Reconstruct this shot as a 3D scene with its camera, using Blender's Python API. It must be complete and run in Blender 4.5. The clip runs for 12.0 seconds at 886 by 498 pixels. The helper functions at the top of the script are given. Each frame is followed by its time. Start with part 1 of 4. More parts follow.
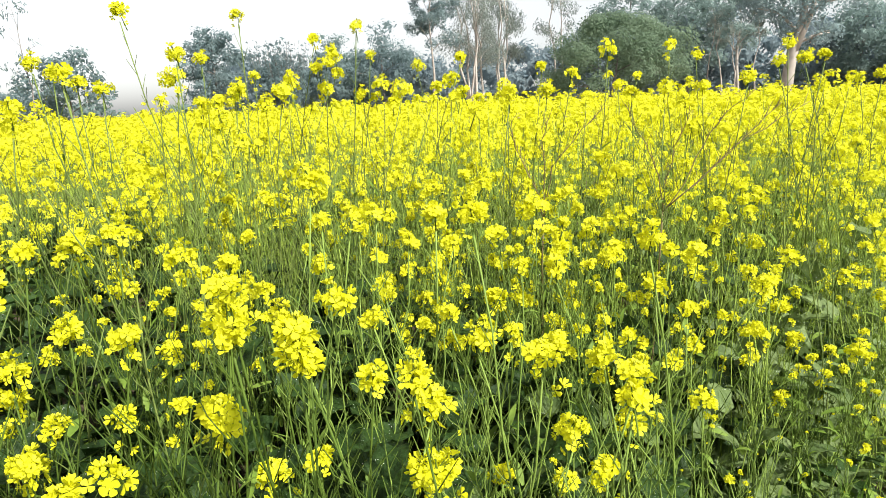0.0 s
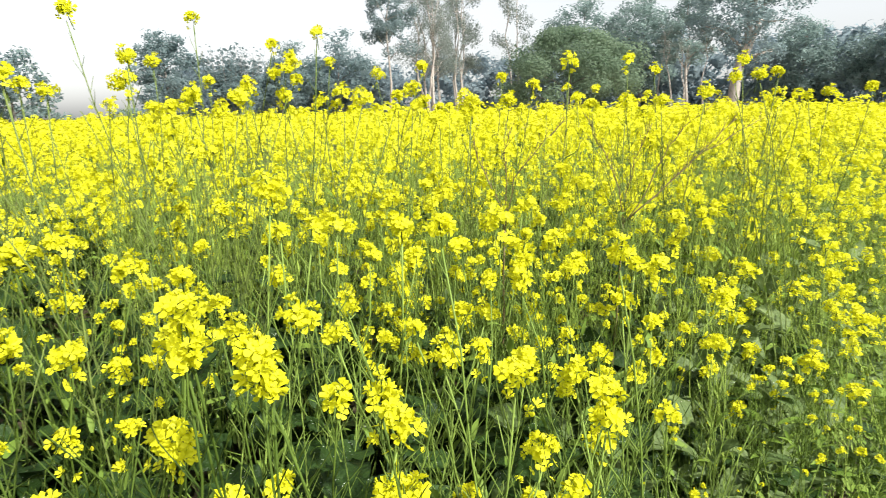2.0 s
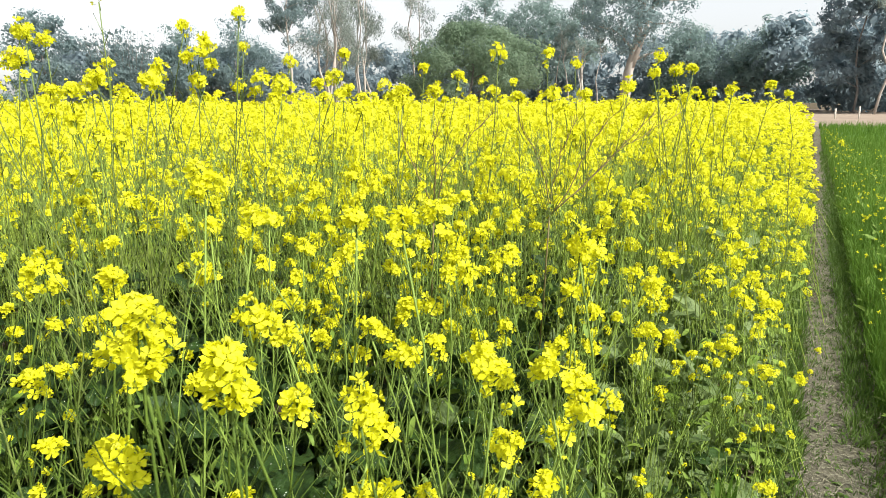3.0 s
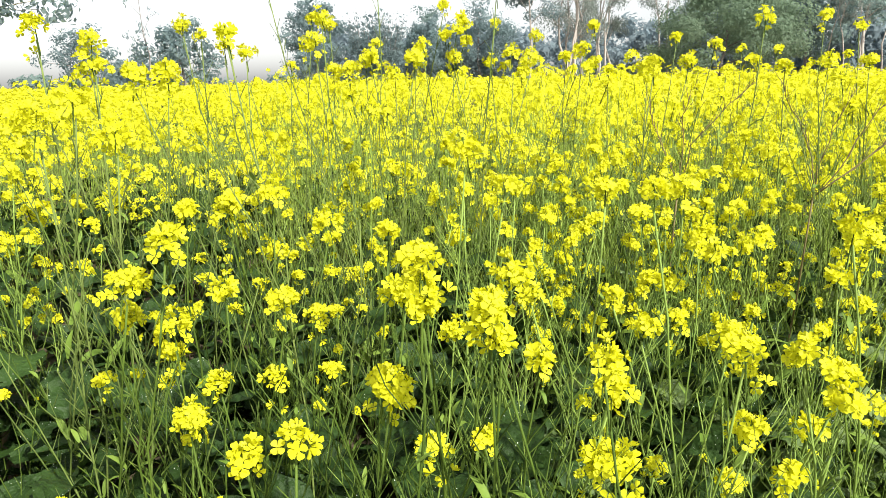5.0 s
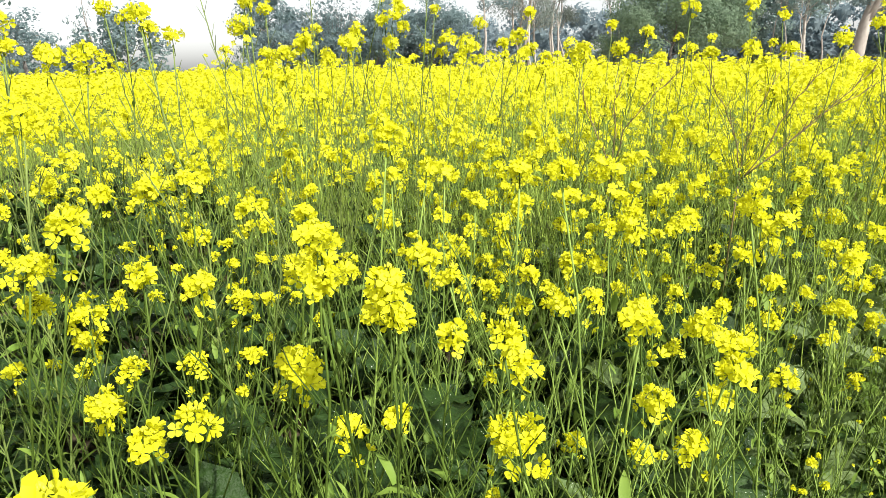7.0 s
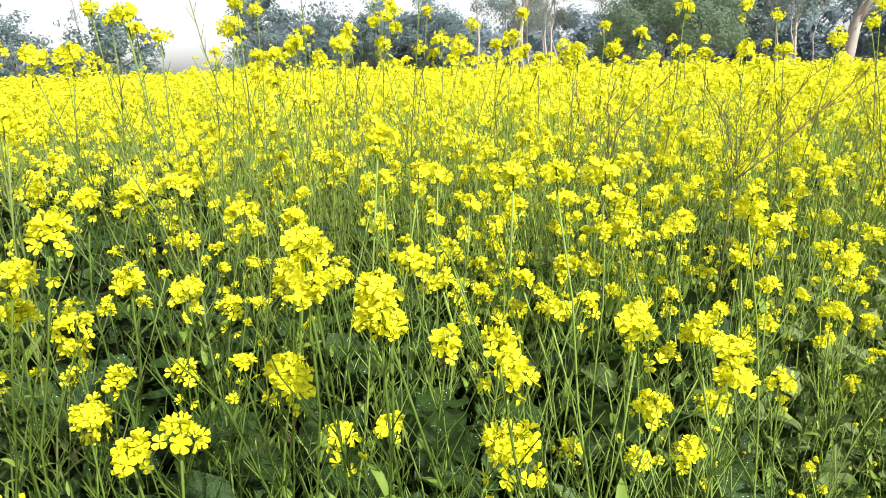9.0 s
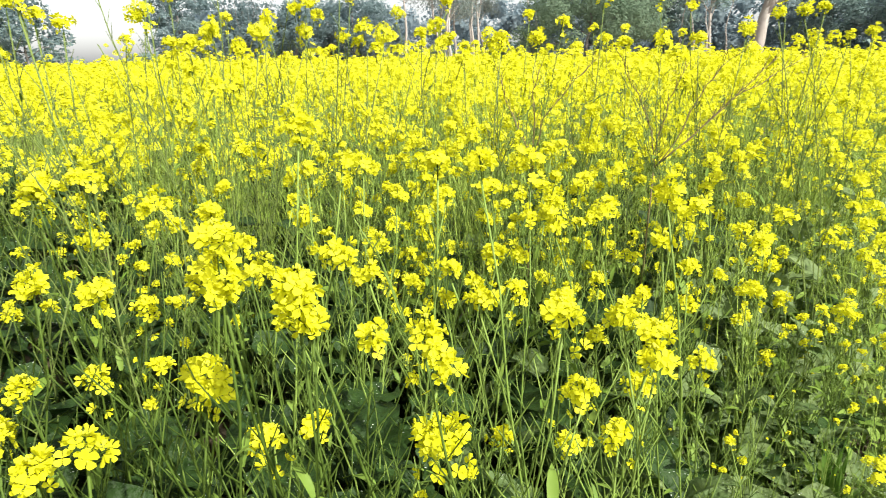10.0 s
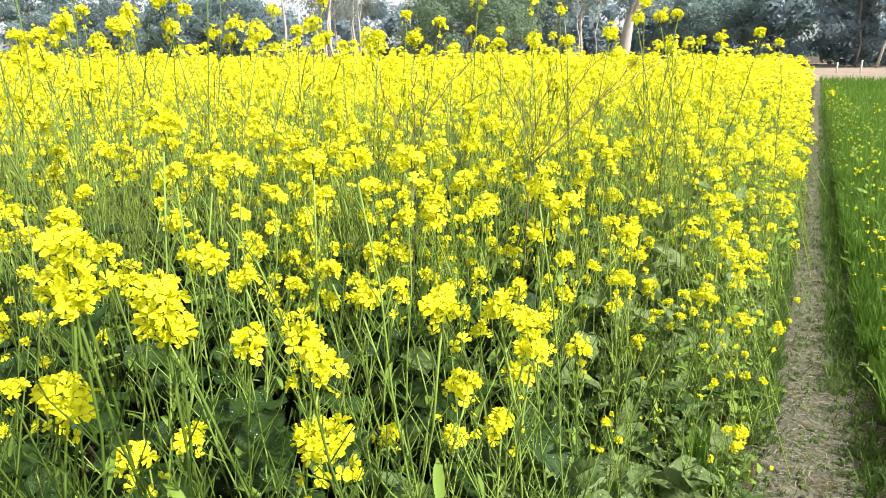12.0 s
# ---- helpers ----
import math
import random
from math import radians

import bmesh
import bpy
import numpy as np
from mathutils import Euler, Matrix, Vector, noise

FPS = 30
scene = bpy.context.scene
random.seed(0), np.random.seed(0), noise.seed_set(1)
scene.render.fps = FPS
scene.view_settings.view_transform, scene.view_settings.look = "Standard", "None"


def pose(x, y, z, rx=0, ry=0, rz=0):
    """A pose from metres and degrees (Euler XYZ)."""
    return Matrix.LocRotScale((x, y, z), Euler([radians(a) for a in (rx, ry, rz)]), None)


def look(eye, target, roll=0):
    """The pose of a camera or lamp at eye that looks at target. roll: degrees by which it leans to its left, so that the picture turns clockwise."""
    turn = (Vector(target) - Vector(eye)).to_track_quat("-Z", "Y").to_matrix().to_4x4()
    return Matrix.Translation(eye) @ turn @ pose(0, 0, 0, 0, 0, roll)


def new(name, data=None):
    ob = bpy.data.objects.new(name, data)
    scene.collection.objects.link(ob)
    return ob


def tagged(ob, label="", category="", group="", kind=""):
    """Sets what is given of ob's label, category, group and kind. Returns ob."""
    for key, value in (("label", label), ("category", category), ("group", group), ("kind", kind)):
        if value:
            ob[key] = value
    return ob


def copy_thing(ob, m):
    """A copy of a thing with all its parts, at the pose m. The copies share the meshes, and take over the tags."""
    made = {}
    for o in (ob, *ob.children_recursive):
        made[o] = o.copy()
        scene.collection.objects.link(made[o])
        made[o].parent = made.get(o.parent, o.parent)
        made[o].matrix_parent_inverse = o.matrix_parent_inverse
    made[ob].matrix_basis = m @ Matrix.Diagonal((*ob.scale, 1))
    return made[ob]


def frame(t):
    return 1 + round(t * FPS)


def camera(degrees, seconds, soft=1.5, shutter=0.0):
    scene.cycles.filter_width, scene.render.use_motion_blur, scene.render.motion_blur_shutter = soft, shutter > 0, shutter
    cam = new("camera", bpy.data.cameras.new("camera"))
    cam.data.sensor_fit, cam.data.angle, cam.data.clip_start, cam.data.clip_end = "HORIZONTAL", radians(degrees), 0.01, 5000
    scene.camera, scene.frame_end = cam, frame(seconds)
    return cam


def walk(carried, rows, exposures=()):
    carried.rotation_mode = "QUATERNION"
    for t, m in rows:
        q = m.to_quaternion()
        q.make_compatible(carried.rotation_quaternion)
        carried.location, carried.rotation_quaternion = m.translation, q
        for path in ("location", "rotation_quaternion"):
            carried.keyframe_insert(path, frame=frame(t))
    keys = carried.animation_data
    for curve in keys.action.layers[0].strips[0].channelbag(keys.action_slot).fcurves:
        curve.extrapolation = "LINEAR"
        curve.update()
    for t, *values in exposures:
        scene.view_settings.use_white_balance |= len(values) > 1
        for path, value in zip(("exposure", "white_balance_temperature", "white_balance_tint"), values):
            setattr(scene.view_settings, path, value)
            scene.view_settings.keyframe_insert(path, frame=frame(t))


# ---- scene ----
cam = camera(67.7, 12.0, soft=0.8, shutter=0.25)
PATH = [
    (0, (0.073, 0.0, 1.555), (0.003, 1.95, 1.117), -2.5),
    (0.5, (0.085, -0.004, 1.553), (0.04, 1.947, 1.113), -2.5),
    (1, (0.097, 0.008, 1.55), (0.057, 1.959, 1.112), -2.7),
    (1.5, (0.076, 0.018, 1.551), (0.016, 1.973, 1.134), -2.0),
    (2, (0.054, 0.036, 1.556), (0.118, 1.991, 1.14), -1.4),
    (2.5, (0.021, 0.068, 1.56), (0.3, 2.007, 1.157), -1.4),
    (3, (-0.031, 0.091, 1.548), (0.319, 2.01, 1.108), -0.3),
    (3.5, (-0.122, 0.095, 1.542), (-0.22, 2.035, 1.064), -1.3),
    (3.7, (-0.137, 0.09, 1.545), (-0.374, 2.019, 1.072), -1.2),
    (5.3, (-0.046, 0.033, 1.544), (-0.378, 1.939, 1.036), -1.5),
    (5.5, (-0.037, 0.032, 1.542), (-0.364, 1.938, 1.032), -1.8),
    (6, (-0.025, 0.032, 1.538), (-0.339, 1.936, 1.011), -1.7),
    (6.5, (-0.002, 0.037, 1.539), (-0.257, 1.953, 1.023), -1.8),
    (7, (0.004, 0.038, 1.533), (-0.196, 1.954, 0.997), -1.1),
    (8.8, (0.001, 0.054, 1.531), (-0.201, 1.97, 0.991), -1.1),
    (9, (0.004, 0.058, 1.531), (-0.178, 1.977, 1.0), -1.2),
    (9.5, (0.011, 0.068, 1.53), (-0.094, 1.988, 0.981), -0.9),
    (10, (0.016, 0.078, 1.527), (0.034, 1.997, 0.963), -1.2),
    (10.5, (0.022, 0.085, 1.525), (0.203, 1.996, 0.963), -0.4),
    (11, (0.026, 0.086, 1.522), (0.279, 1.99, 0.964), -0.1),
    (11.5, (0.024, 0.086, 1.52), (0.31, 1.983, 0.952), -0.5),
    (12, (0.032, 0.077, 1.522), (0.382, 1.963, 0.957), -0.4),
]
walk(cam, [(t, look(eye, target, roll)) for t, eye, target, roll in PATH],
     exposures=[(0, 0.86), (3.5, 0.90), (5.5, 0.93), (9.0, 0.95), (12, 1.14)])

# ---------------------------------------------------------------- sky and sun
SUN_AZ, SUN_EL = 132.0, 45.0          # degrees from +y, to the right of the walk and a little behind; height
world = bpy.data.worlds.new("hazy_sky")
scene.world = world
world.use_nodes = True
wn = world.node_tree.nodes
wl = world.node_tree.links
sky = wn.new("ShaderNodeTexSky")
sky.sky_type = "NISHITA"
sky.sun_disc = False
sky.sun_elevation = radians(SUN_EL)
sky.sun_rotation = radians(SUN_AZ)
sky.dust_density = 1.5
sky.air_density = 1.0
haze = wn.new("ShaderNodeHueSaturation")
haze.inputs["Saturation"].default_value = 0.2
wl.new(sky.outputs[0], haze.inputs["Color"])
wl.new(haze.outputs[0], wn["Background"].inputs["Color"])
wn["Background"].inputs["Strength"].default_value = 0.112

sun = new("sun", bpy.data.lights.new("sun", "SUN"))
sun.data.energy = 4.8
sun.data.angle = radians(1.5)
sun.data.color = (1.0, 0.97, 0.90)
sun_way = Vector((math.sin(radians(SUN_AZ)) * math.cos(radians(SUN_EL)), math.cos(radians(SUN_AZ)) * math.cos(radians(SUN_EL)), math.sin(radians(SUN_EL))))
sun.matrix_world = look(sun_way * 50, (0, 0, 0))

# ---------------------------------------------------------------- materials


def material(name, low, high, rough=0.6, scale=20.0, bump=0.0, bump_scale=80.0, through_light=0.0, through_colour=None, spec=0.3, island=0.0, fleck=None):
    """Two-tone noise paint with fine relief; through_light: the share of light a leaf or petal lets through."""
    m = bpy.data.materials.new(name)
    m.use_nodes = True
    nodes, links = m.node_tree.nodes, m.node_tree.links
    bsdf, out = nodes["Principled BSDF"], nodes["Material Output"]
    coord = nodes.new("ShaderNodeTexCoord")
    geo = nodes.new("ShaderNodeNewGeometry")
    n1 = nodes.new("ShaderNodeTexNoise")
    n1.inputs["Scale"].default_value = scale
    n1.inputs["Detail"].default_value = 5.0
    links.new(geo.outputs["Position"], n1.inputs["Vector"])
    n2 = nodes.new("ShaderNodeTexNoise")
    n2.inputs["Scale"].default_value = scale * 0.13
    links.new(geo.outputs["Position"], n2.inputs["Vector"])
    info = nodes.new("ShaderNodeObjectInfo")
    add = nodes.new("ShaderNodeMath")
    add.operation = "MULTIPLY_ADD"
    add.inputs[1].default_value = 0.5
    links.new(n2.outputs["Fac"], add.inputs[0])
    links.new(n1.outputs["Fac"], add.inputs[2])
    rnd = nodes.new("ShaderNodeMath")
    rnd.operation = "MULTIPLY_ADD"
    rnd.inputs[1].default_value = island
    links.new(geo.outputs["Random Per Island"], rnd.inputs[0])
    links.new(add.outputs[0], rnd.inputs[2])
    obr = nodes.new("ShaderNodeMath")
    obr.operation = "MULTIPLY_ADD"
    obr.inputs[1].default_value = 0.25
    links.new(info.outputs["Random"], obr.inputs[0])
    links.new(rnd.outputs[0], obr.inputs[2])
    ramp = nodes.new("ShaderNodeMapRange")
    ramp.inputs["From Min"].default_value = 0.5
    ramp.inputs["From Max"].default_value = 1.15 + island
    links.new(obr.outputs[0], ramp.inputs["Value"])
    mix = nodes.new("ShaderNodeMix")
    mix.data_type = "RGBA"
    mix.inputs["A"].default_value = (*low, 1)
    mix.inputs["B"].default_value = (*high, 1)
    links.new(ramp.outputs[0], mix.inputs["Factor"])
    colour = mix.outputs["Result"]
    # glints of dew drops, put into the colour as clustered pale flecks
    if fleck:
        vor = nodes.new("ShaderNodeTexVoronoi")
        vor.inputs["Scale"].default_value = fleck[0]
        links.new(geo.outputs["Position"], vor.inputs["Vector"])
        lt = nodes.new("ShaderNodeMath")
        lt.operation = "LESS_THAN"
        lt.inputs[1].default_value = fleck[1]
        links.new(vor.outputs["Distance"], lt.inputs[0])
        patch = nodes.new("ShaderNodeTexNoise")
        patch.inputs["Scale"].default_value = fleck[0] * 0.16
        links.new(geo.outputs["Position"], patch.inputs["Vector"])
        dew_glints = nodes.new("ShaderNodeMath")
        dew_glints.operation = "GREATER_THAN"
        dew_glints.inputs[1].default_value = 0.56
        links.new(patch.outputs["Fac"], dew_glints.inputs[0])
        both = nodes.new("ShaderNodeMath")
        both.operation = "MULTIPLY"
        links.new(lt.outputs[0], both.inputs[0])
        links.new(dew_glints.outputs[0], both.inputs[1])
        mx = nodes.new("ShaderNodeMix")
        mx.data_type = "RGBA"
        links.new(both.outputs[0], mx.inputs["Factor"])
        links.new(colour, mx.inputs["A"])
        mx.inputs["B"].default_value = (*fleck[2], 1)
        colour = mx.outputs["Result"]
    links.new(colour, bsdf.inputs["Base Color"])
    bsdf.inputs["Roughness"].default_value = rough
    bsdf.inputs["Specular IOR Level"].default_value = spec
    if bump:
        n3 = nodes.new("ShaderNodeTexNoise")
        n3.inputs["Scale"].default_value = bump_scale
        n3.inputs["Detail"].default_value = 6.0
        links.new(geo.outputs["Position"], n3.inputs["Vector"])
        b = nodes.new("ShaderNodeBump")
        b.inputs["Strength"].default_value = bump
        b.inputs["Distance"].default_value = 0.02
        links.new(n3.outputs["Fac"], b.inputs["Height"])
        links.new(b.outputs[0], bsdf.inputs["Normal"])
    if through_light:
        tr = nodes.new("ShaderNodeBsdfTranslucent")
        if through_colour:
            tr.inputs["Color"].default_value = (*through_colour, 1)
        else:
            links.new(colour, tr.inputs["Color"])
        ms = nodes.new("ShaderNodeMixShader")
        ms.inputs[0].default_value = through_light
        links.new(bsdf.outputs[0], ms.inputs[1])
        links.new(tr.outputs[0], ms.inputs[2])
        links.new(ms.outputs[0], out.inputs["Surface"])
    return m


PETAL = material("petal", (0.745, 0.72, 0.016), (0.82, 0.81, 0.038), 0.55, 60, island=0.5, through_light=0.38, spec=0.15)
BUD = material("bud", (0.42, 0.46, 0.03), (0.62, 0.58, 0.03), 0.5, 90)
# Stem tones follow the light: dark for the shaded left, paler for sunlit parts.
STEM = material("stem", (0.015, 0.036, 0.004), (0.12, 0.18, 0.028), 0.6, 30, island=0.7, spec=0.15)
LIT_STEM = material("lit_stem", (0.056, 0.11, 0.012), (0.26, 0.35, 0.075), 0.55, 30, island=0.6, spec=0.18)
# A still brighter stem tone for the sunlit middle of the field.
POD_STEM = material("podded_stem", (0.075, 0.135, 0.014), (0.36, 0.46, 0.09), 0.6, 30, island=0.7, spec=0.15)
DULL_STEM = material("tall_stem", (0.08, 0.125, 0.028), (0.165, 0.21, 0.055), 0.6, 30, island=0.2, spec=0.15)
DRY_STEM = material("dry_stem", (0.12, 0.10, 0.04), (0.20, 0.155, 0.07), 0.6, 30)
# Canopy shade is put into this near-black green; sunlit leaves use the paler one.
SHADED_LEAF = material("shaded_mustard_leaf", (0.007, 0.020, 0.004), (0.036, 0.074, 0.015), 0.5, 18, bump=0.6, bump_scale=55, through_light=0.15, spec=0.2, island=0.35,
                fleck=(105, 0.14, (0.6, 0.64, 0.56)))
# Older leaves, further lightened for the sun on the field's open edge.
OLD_LIT_LEAF = material("old_lit_mustard_leaf", (0.055, 0.108, 0.026), (0.175, 0.235, 0.085), 0.55, 14, bump=0.5, bump_scale=70, through_light=0.3, spec=0.25,
                    fleck=(105, 0.15, (0.62, 0.66, 0.58)))
SMALL_LEAF = material("narrow_leaf", (0.085, 0.165, 0.018), (0.215, 0.305, 0.055), 0.6, 20, through_light=0.3, spec=0.2, island=0.2)
GRASS = material("grass", (0.042, 0.098, 0.016), (0.125, 0.195, 0.042), 0.6, 12, through_light=0.35, island=0.4, spec=0.15)
WHEAT = material("young_wheat", (0.07, 0.155, 0.018), (0.16, 0.275, 0.045), 0.6, 6, through_light=0.4, island=0.3, spec=0.12)
STRAW = material("straw", (0.12, 0.115, 0.07), (0.29, 0.275, 0.19), 0.7, 15, island=0.5)
SOIL = material("soil", (0.042, 0.035, 0.022), (0.105, 0.085, 0.053), 0.9, 4, bump=0.9, bump_scale=22, spec=0.1)
TRODDEN = material("trodden_earth", (0.065, 0.062, 0.043), (0.155, 0.142, 0.105), 0.9, 9, bump=0.9, bump_scale=60, spec=0.1)
BARE = material("bare_field", (0.20, 0.155, 0.12), (0.29, 0.235, 0.185), 0.9, 0.6, bump=0.5, bump_scale=3, spec=0.1)
WHEAT_FAR = material("wheat_sward", (0.045, 0.105, 0.018), (0.085, 0.165, 0.035), 0.7, 1.5, bump=0.8, bump_scale=9, spec=0.1)
BARK = material("bark", (0.15, 0.14, 0.13), (0.26, 0.24, 0.22), 0.85, 3, bump=0.8, bump_scale=9, spec=0.1)
PALE_BARK = material("pale_bark", (0.29, 0.26, 0.23), (0.46, 0.42, 0.375), 0.8, 1.2, bump=0.5, bump_scale=6, spec=0.15)
# Distance haze is put into these five leaf colours: pale, greyish and bluish.
TREE_LEAF = material("hazed_leaf", (0.21, 0.29, 0.275), (0.31, 0.40, 0.365), 0.7, 0.35, through_light=0.68, island=0.25, spec=0.12)
DARK_LEAF = material("hazed_dark_leaf", (0.195, 0.27, 0.275), (0.295, 0.38, 0.38), 0.7, 0.35, through_light=0.68, island=0.25, spec=0.12)
BUSH_LEAF = material("hazed_bush_leaf", (0.165, 0.24, 0.165), (0.26, 0.34, 0.22), 0.7, 0.35, through_light=0.68, island=0.25, spec=0.12)
WOOD_LEAF = material("hazed_wood_leaf", (0.24, 0.31, 0.34), (0.33, 0.405, 0.435), 0.7, 0.35, through_light=0.68, island=0.25, spec=0.12)
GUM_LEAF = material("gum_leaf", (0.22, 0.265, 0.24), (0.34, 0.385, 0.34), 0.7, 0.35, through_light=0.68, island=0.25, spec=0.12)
POST = material("weathered_post", (0.42, 0.38, 0.32), (0.62, 0.58, 0.5), 0.8, 4, bump=0.4)

# ---------------------------------------------------------------- mesh building


class Shape:
    """Vertices, faces and material numbers that grow into one mesh."""

    def __init__(self):
        self.v, self.f, self.m = [], [], []

    def add(self, verts, faces, mat=0):
        k = len(self.v)
        self.v.extend(tuple(p) for p in verts)
        self.f.extend(tuple(i + k for i in f) for f in faces)
        self.m.extend([mat] * len(faces))

    def tube(self, pts, radii, sides=4, mat=0):
        pts = [Vector(p) for p in pts]
        ring = []
        verts, faces = [], []
        for i, p in enumerate(pts):
            d = (pts[min(i + 1, len(pts) - 1)] - pts[max(i - 1, 0)]).normalized()
            a = d.cross(Vector((0.31, 0.9, 0.17))).normalized()
            b = d.cross(a)
            for k in range(sides):
                w = 2 * math.pi * k / sides
                verts.append(p + radii[i] * (math.cos(w) * a + math.sin(w) * b))
        for i in range(len(pts) - 1):
            for k in range(sides):
                q = i * sides
                faces.append((q + k, q + (k + 1) % sides, q + sides + (k + 1) % sides, q + sides + k))
        if sides > 4:
            faces.append(tuple(range(sides))[::-1])
            faces.append(tuple(range((len(pts) - 1) * sides, len(pts) * sides)))
        self.add(verts, faces, mat)

    def moved(self, other, m, mat=None):
        self.add([m @ Vector(p) for p in other.v], other.f, 0)
        self.m[-len(other.f):] = other.m if mat is None else [mat] * len(other.f)

    def mesh(self, name, mats, smooth=True):
        me = bpy.data.meshes.new(name)
        me.from_pydata(self.v, [], self.f)
        for mt in mats:
            me.materials.append(mt)
        me.polygons.foreach_set("material_index", self.m)
        if smooth:
            me.polygons.foreach_set("use_smooth", [True] * len(self.f))
        me.update()
        return me

    def arrays(self):
        """Vertices, triangles and material numbers as arrays."""
        t, tm = [], []
        for f, mt in zip(self.f, self.m):
            for i in range(1, len(f) - 1):
                t.append((f[0], f[i], f[i + 1]))
                tm.append(mt)
        return np.array(self.v, float), np.array(t, int), np.array(tm, int)


def spread(name, protos, choice, mats4, mats):
    """One mesh with many moved copies of a few small shapes: the pieces nobody could count."""
    vs, fs, ms, k = [], [], [], 0
    arr = [p.arrays() for p in protos]
    for c in range(len(protos)):
        sel = mats4[choice == c]
        if not len(sel):
            continue
        v, t, tm = arr[c]
        vv = np.einsum("nij,vj->nvi", sel[:, :3, :3], v) + sel[:, None, :3, 3]
        off = k + np.arange(len(sel))[:, None, None] * len(v)
        vs.append(vv.reshape(-1, 3))
        fs.append((t[None] + off).reshape(-1, 3))
        ms.append(np.tile(tm, len(sel)))
        k += len(sel) * len(v)
    v, f, m = np.concatenate(vs), np.concatenate(fs), np.concatenate(ms)
    me = bpy.data.meshes.new(name)
    me.vertices.add(len(v))
    me.vertices.foreach_set("co", v.astype(np.float32).ravel())
    me.loops.add(f.size)
    me.loops.foreach_set("vertex_index", f.astype(np.int32).ravel())
    me.polygons.add(len(f))
    me.polygons.foreach_set("loop_start", np.arange(0, f.size, 3, dtype=np.int32))
    for mt in mats:
        me.materials.append(mt)
    me.polygons.foreach_set("material_index", m.astype(np.int32))
    me.update(calc_edges=True)
    me.validate()
    return me


def transforms(rng, pos, scale, tilt=0.25, turn=None):
    """Upright poses with a random turn and a slight lean, as an array of 4 x 4."""
    n = len(pos)
    a = rng.uniform(0, 2 * np.pi, n) if turn is None else turn
    tx, ty = rng.normal(0, tilt, n), rng.normal(0, tilt, n)
    ca, sa = np.cos(a), np.sin(a)
    m = np.zeros((n, 4, 4))
    z = np.stack([tx, ty, np.ones(n)], 1)
    z /= np.linalg.norm(z, axis=1)[:, None]
    x = np.stack([ca, sa, np.zeros(n)], 1)
    x -= (x * z).sum(1)[:, None] * z
    x /= np.linalg.norm(x, axis=1)[:, None]
    y = np.cross(z, x)
    s = np.broadcast_to(np.asarray(scale, float).reshape(n, -1), (n, 3)) if np.ndim(scale) else np.full((n, 3), scale)
    m[:, :3, 0], m[:, :3, 1], m[:, :3, 2] = x * s[:, :1], y * s[:, 1:2], z * s[:, 2:3]
    m[:, :3, 3] = pos
    m[:, 3, 3] = 1
    return m


def part(name, mesh, parent, label="", m=None):
    ob = new(name, mesh)
    ob.parent = parent
    if m is not None:
        ob.matrix_basis = m
    if label:
        tagged(ob, label)
    return ob


def facing(z, roll=0.0):
    """A turn that takes +z to the given way."""
    return Vector(z).to_track_quat("Z", "Y").to_matrix().to_4x4() @ Matrix.Rotation(roll, 4, "Z")


# ---------------------------------------------------------------- the lie of the land
# The foot path leads away at a slant; s is the way along it, n the way across to its right.
PATH_O, PATH_U, PATH_N = (1.685, 1.875), (0.631, 0.776), (0.776, -0.631)


def across(x, y):
    return (x - PATH_O[0]) * PATH_N[0] + (y - PATH_O[1]) * PATH_N[1]


def along(x, y):
    return (x - PATH_O[0]) * PATH_U[0] + (y - PATH_O[1]) * PATH_U[1]


def place(s, n):
    return PATH_O[0] + s * PATH_U[0] + n * PATH_N[0], PATH_O[1] + s * PATH_U[1] + n * PATH_N[1]


FIELD_EDGE, FIELD_END = -0.30, 38.0


def strip(name, s0, s1, n0, n1, z, steps, mat, wobble=0.0, cross=4, bumps=0.0, taper=0.0):
    """A long uneven sheet beside the path."""
    g = Shape()
    cols = cross + 1
    for i in range(steps + 1):
        s = s0 + (s1 - s0) * (i / steps) ** 1.8 if s1 - s0 > 20 else s0 + (s1 - s0) * i / steps
        for j in range(cols):
            n = n0 + (n1 - n0) * j / cross + (taper * (1 - j / cross) - 0.02 * j / cross) * min(1.0, max(0.0, s / 4.0)) * (taper > 0)
            if j in (0, cross):
                n += wobble * noise.noise((s * 1.7, j * 9.1, 3.3)) + 0.6 * wobble * noise.noise((s * 6.1, j * 5.1, 1.3))
            x, y = place(s, n)
            edge = 0.0 if j in (0, cross) else 1.0
            g.v.append((x, y, z + edge * bumps * noise.noise((x * 6, y * 6, 0.5))))
    for i in range(steps):
        for j in range(cross):
            a = i * cols + j
            g.f.append((a, a + 1, a + cols + 1, a + cols))
            g.m.append(0)
    return g.mesh(name, [mat])


ground = Shape()
ground.add([(-3000, -3000, 0), (3000, -3000, 0), (3000, 3000, 0), (-3000, 3000, 0)], [(0, 1, 2, 3)])
tagged(new("ground", ground.mesh("ground", [SOIL])), "dark brown loamy soil under the crops", "ground", kind="structure")
tagged(new("path", strip("path", -14, 39.3, -0.14, 0.20, 0.006, 300, TRODDEN, 0.06, 6, 0.012, 0.11)), "narrow trodden foot path strewn with dry grass", "path", kind="structure")
tagged(new("wheat_ground", strip("wheat_ground", -16, 39.5, 0.5, 90, 0.03, 60, WHEAT_FAR, 0.1, 12)), "dense green sward of young wheat beside the path", "field", kind="structure")
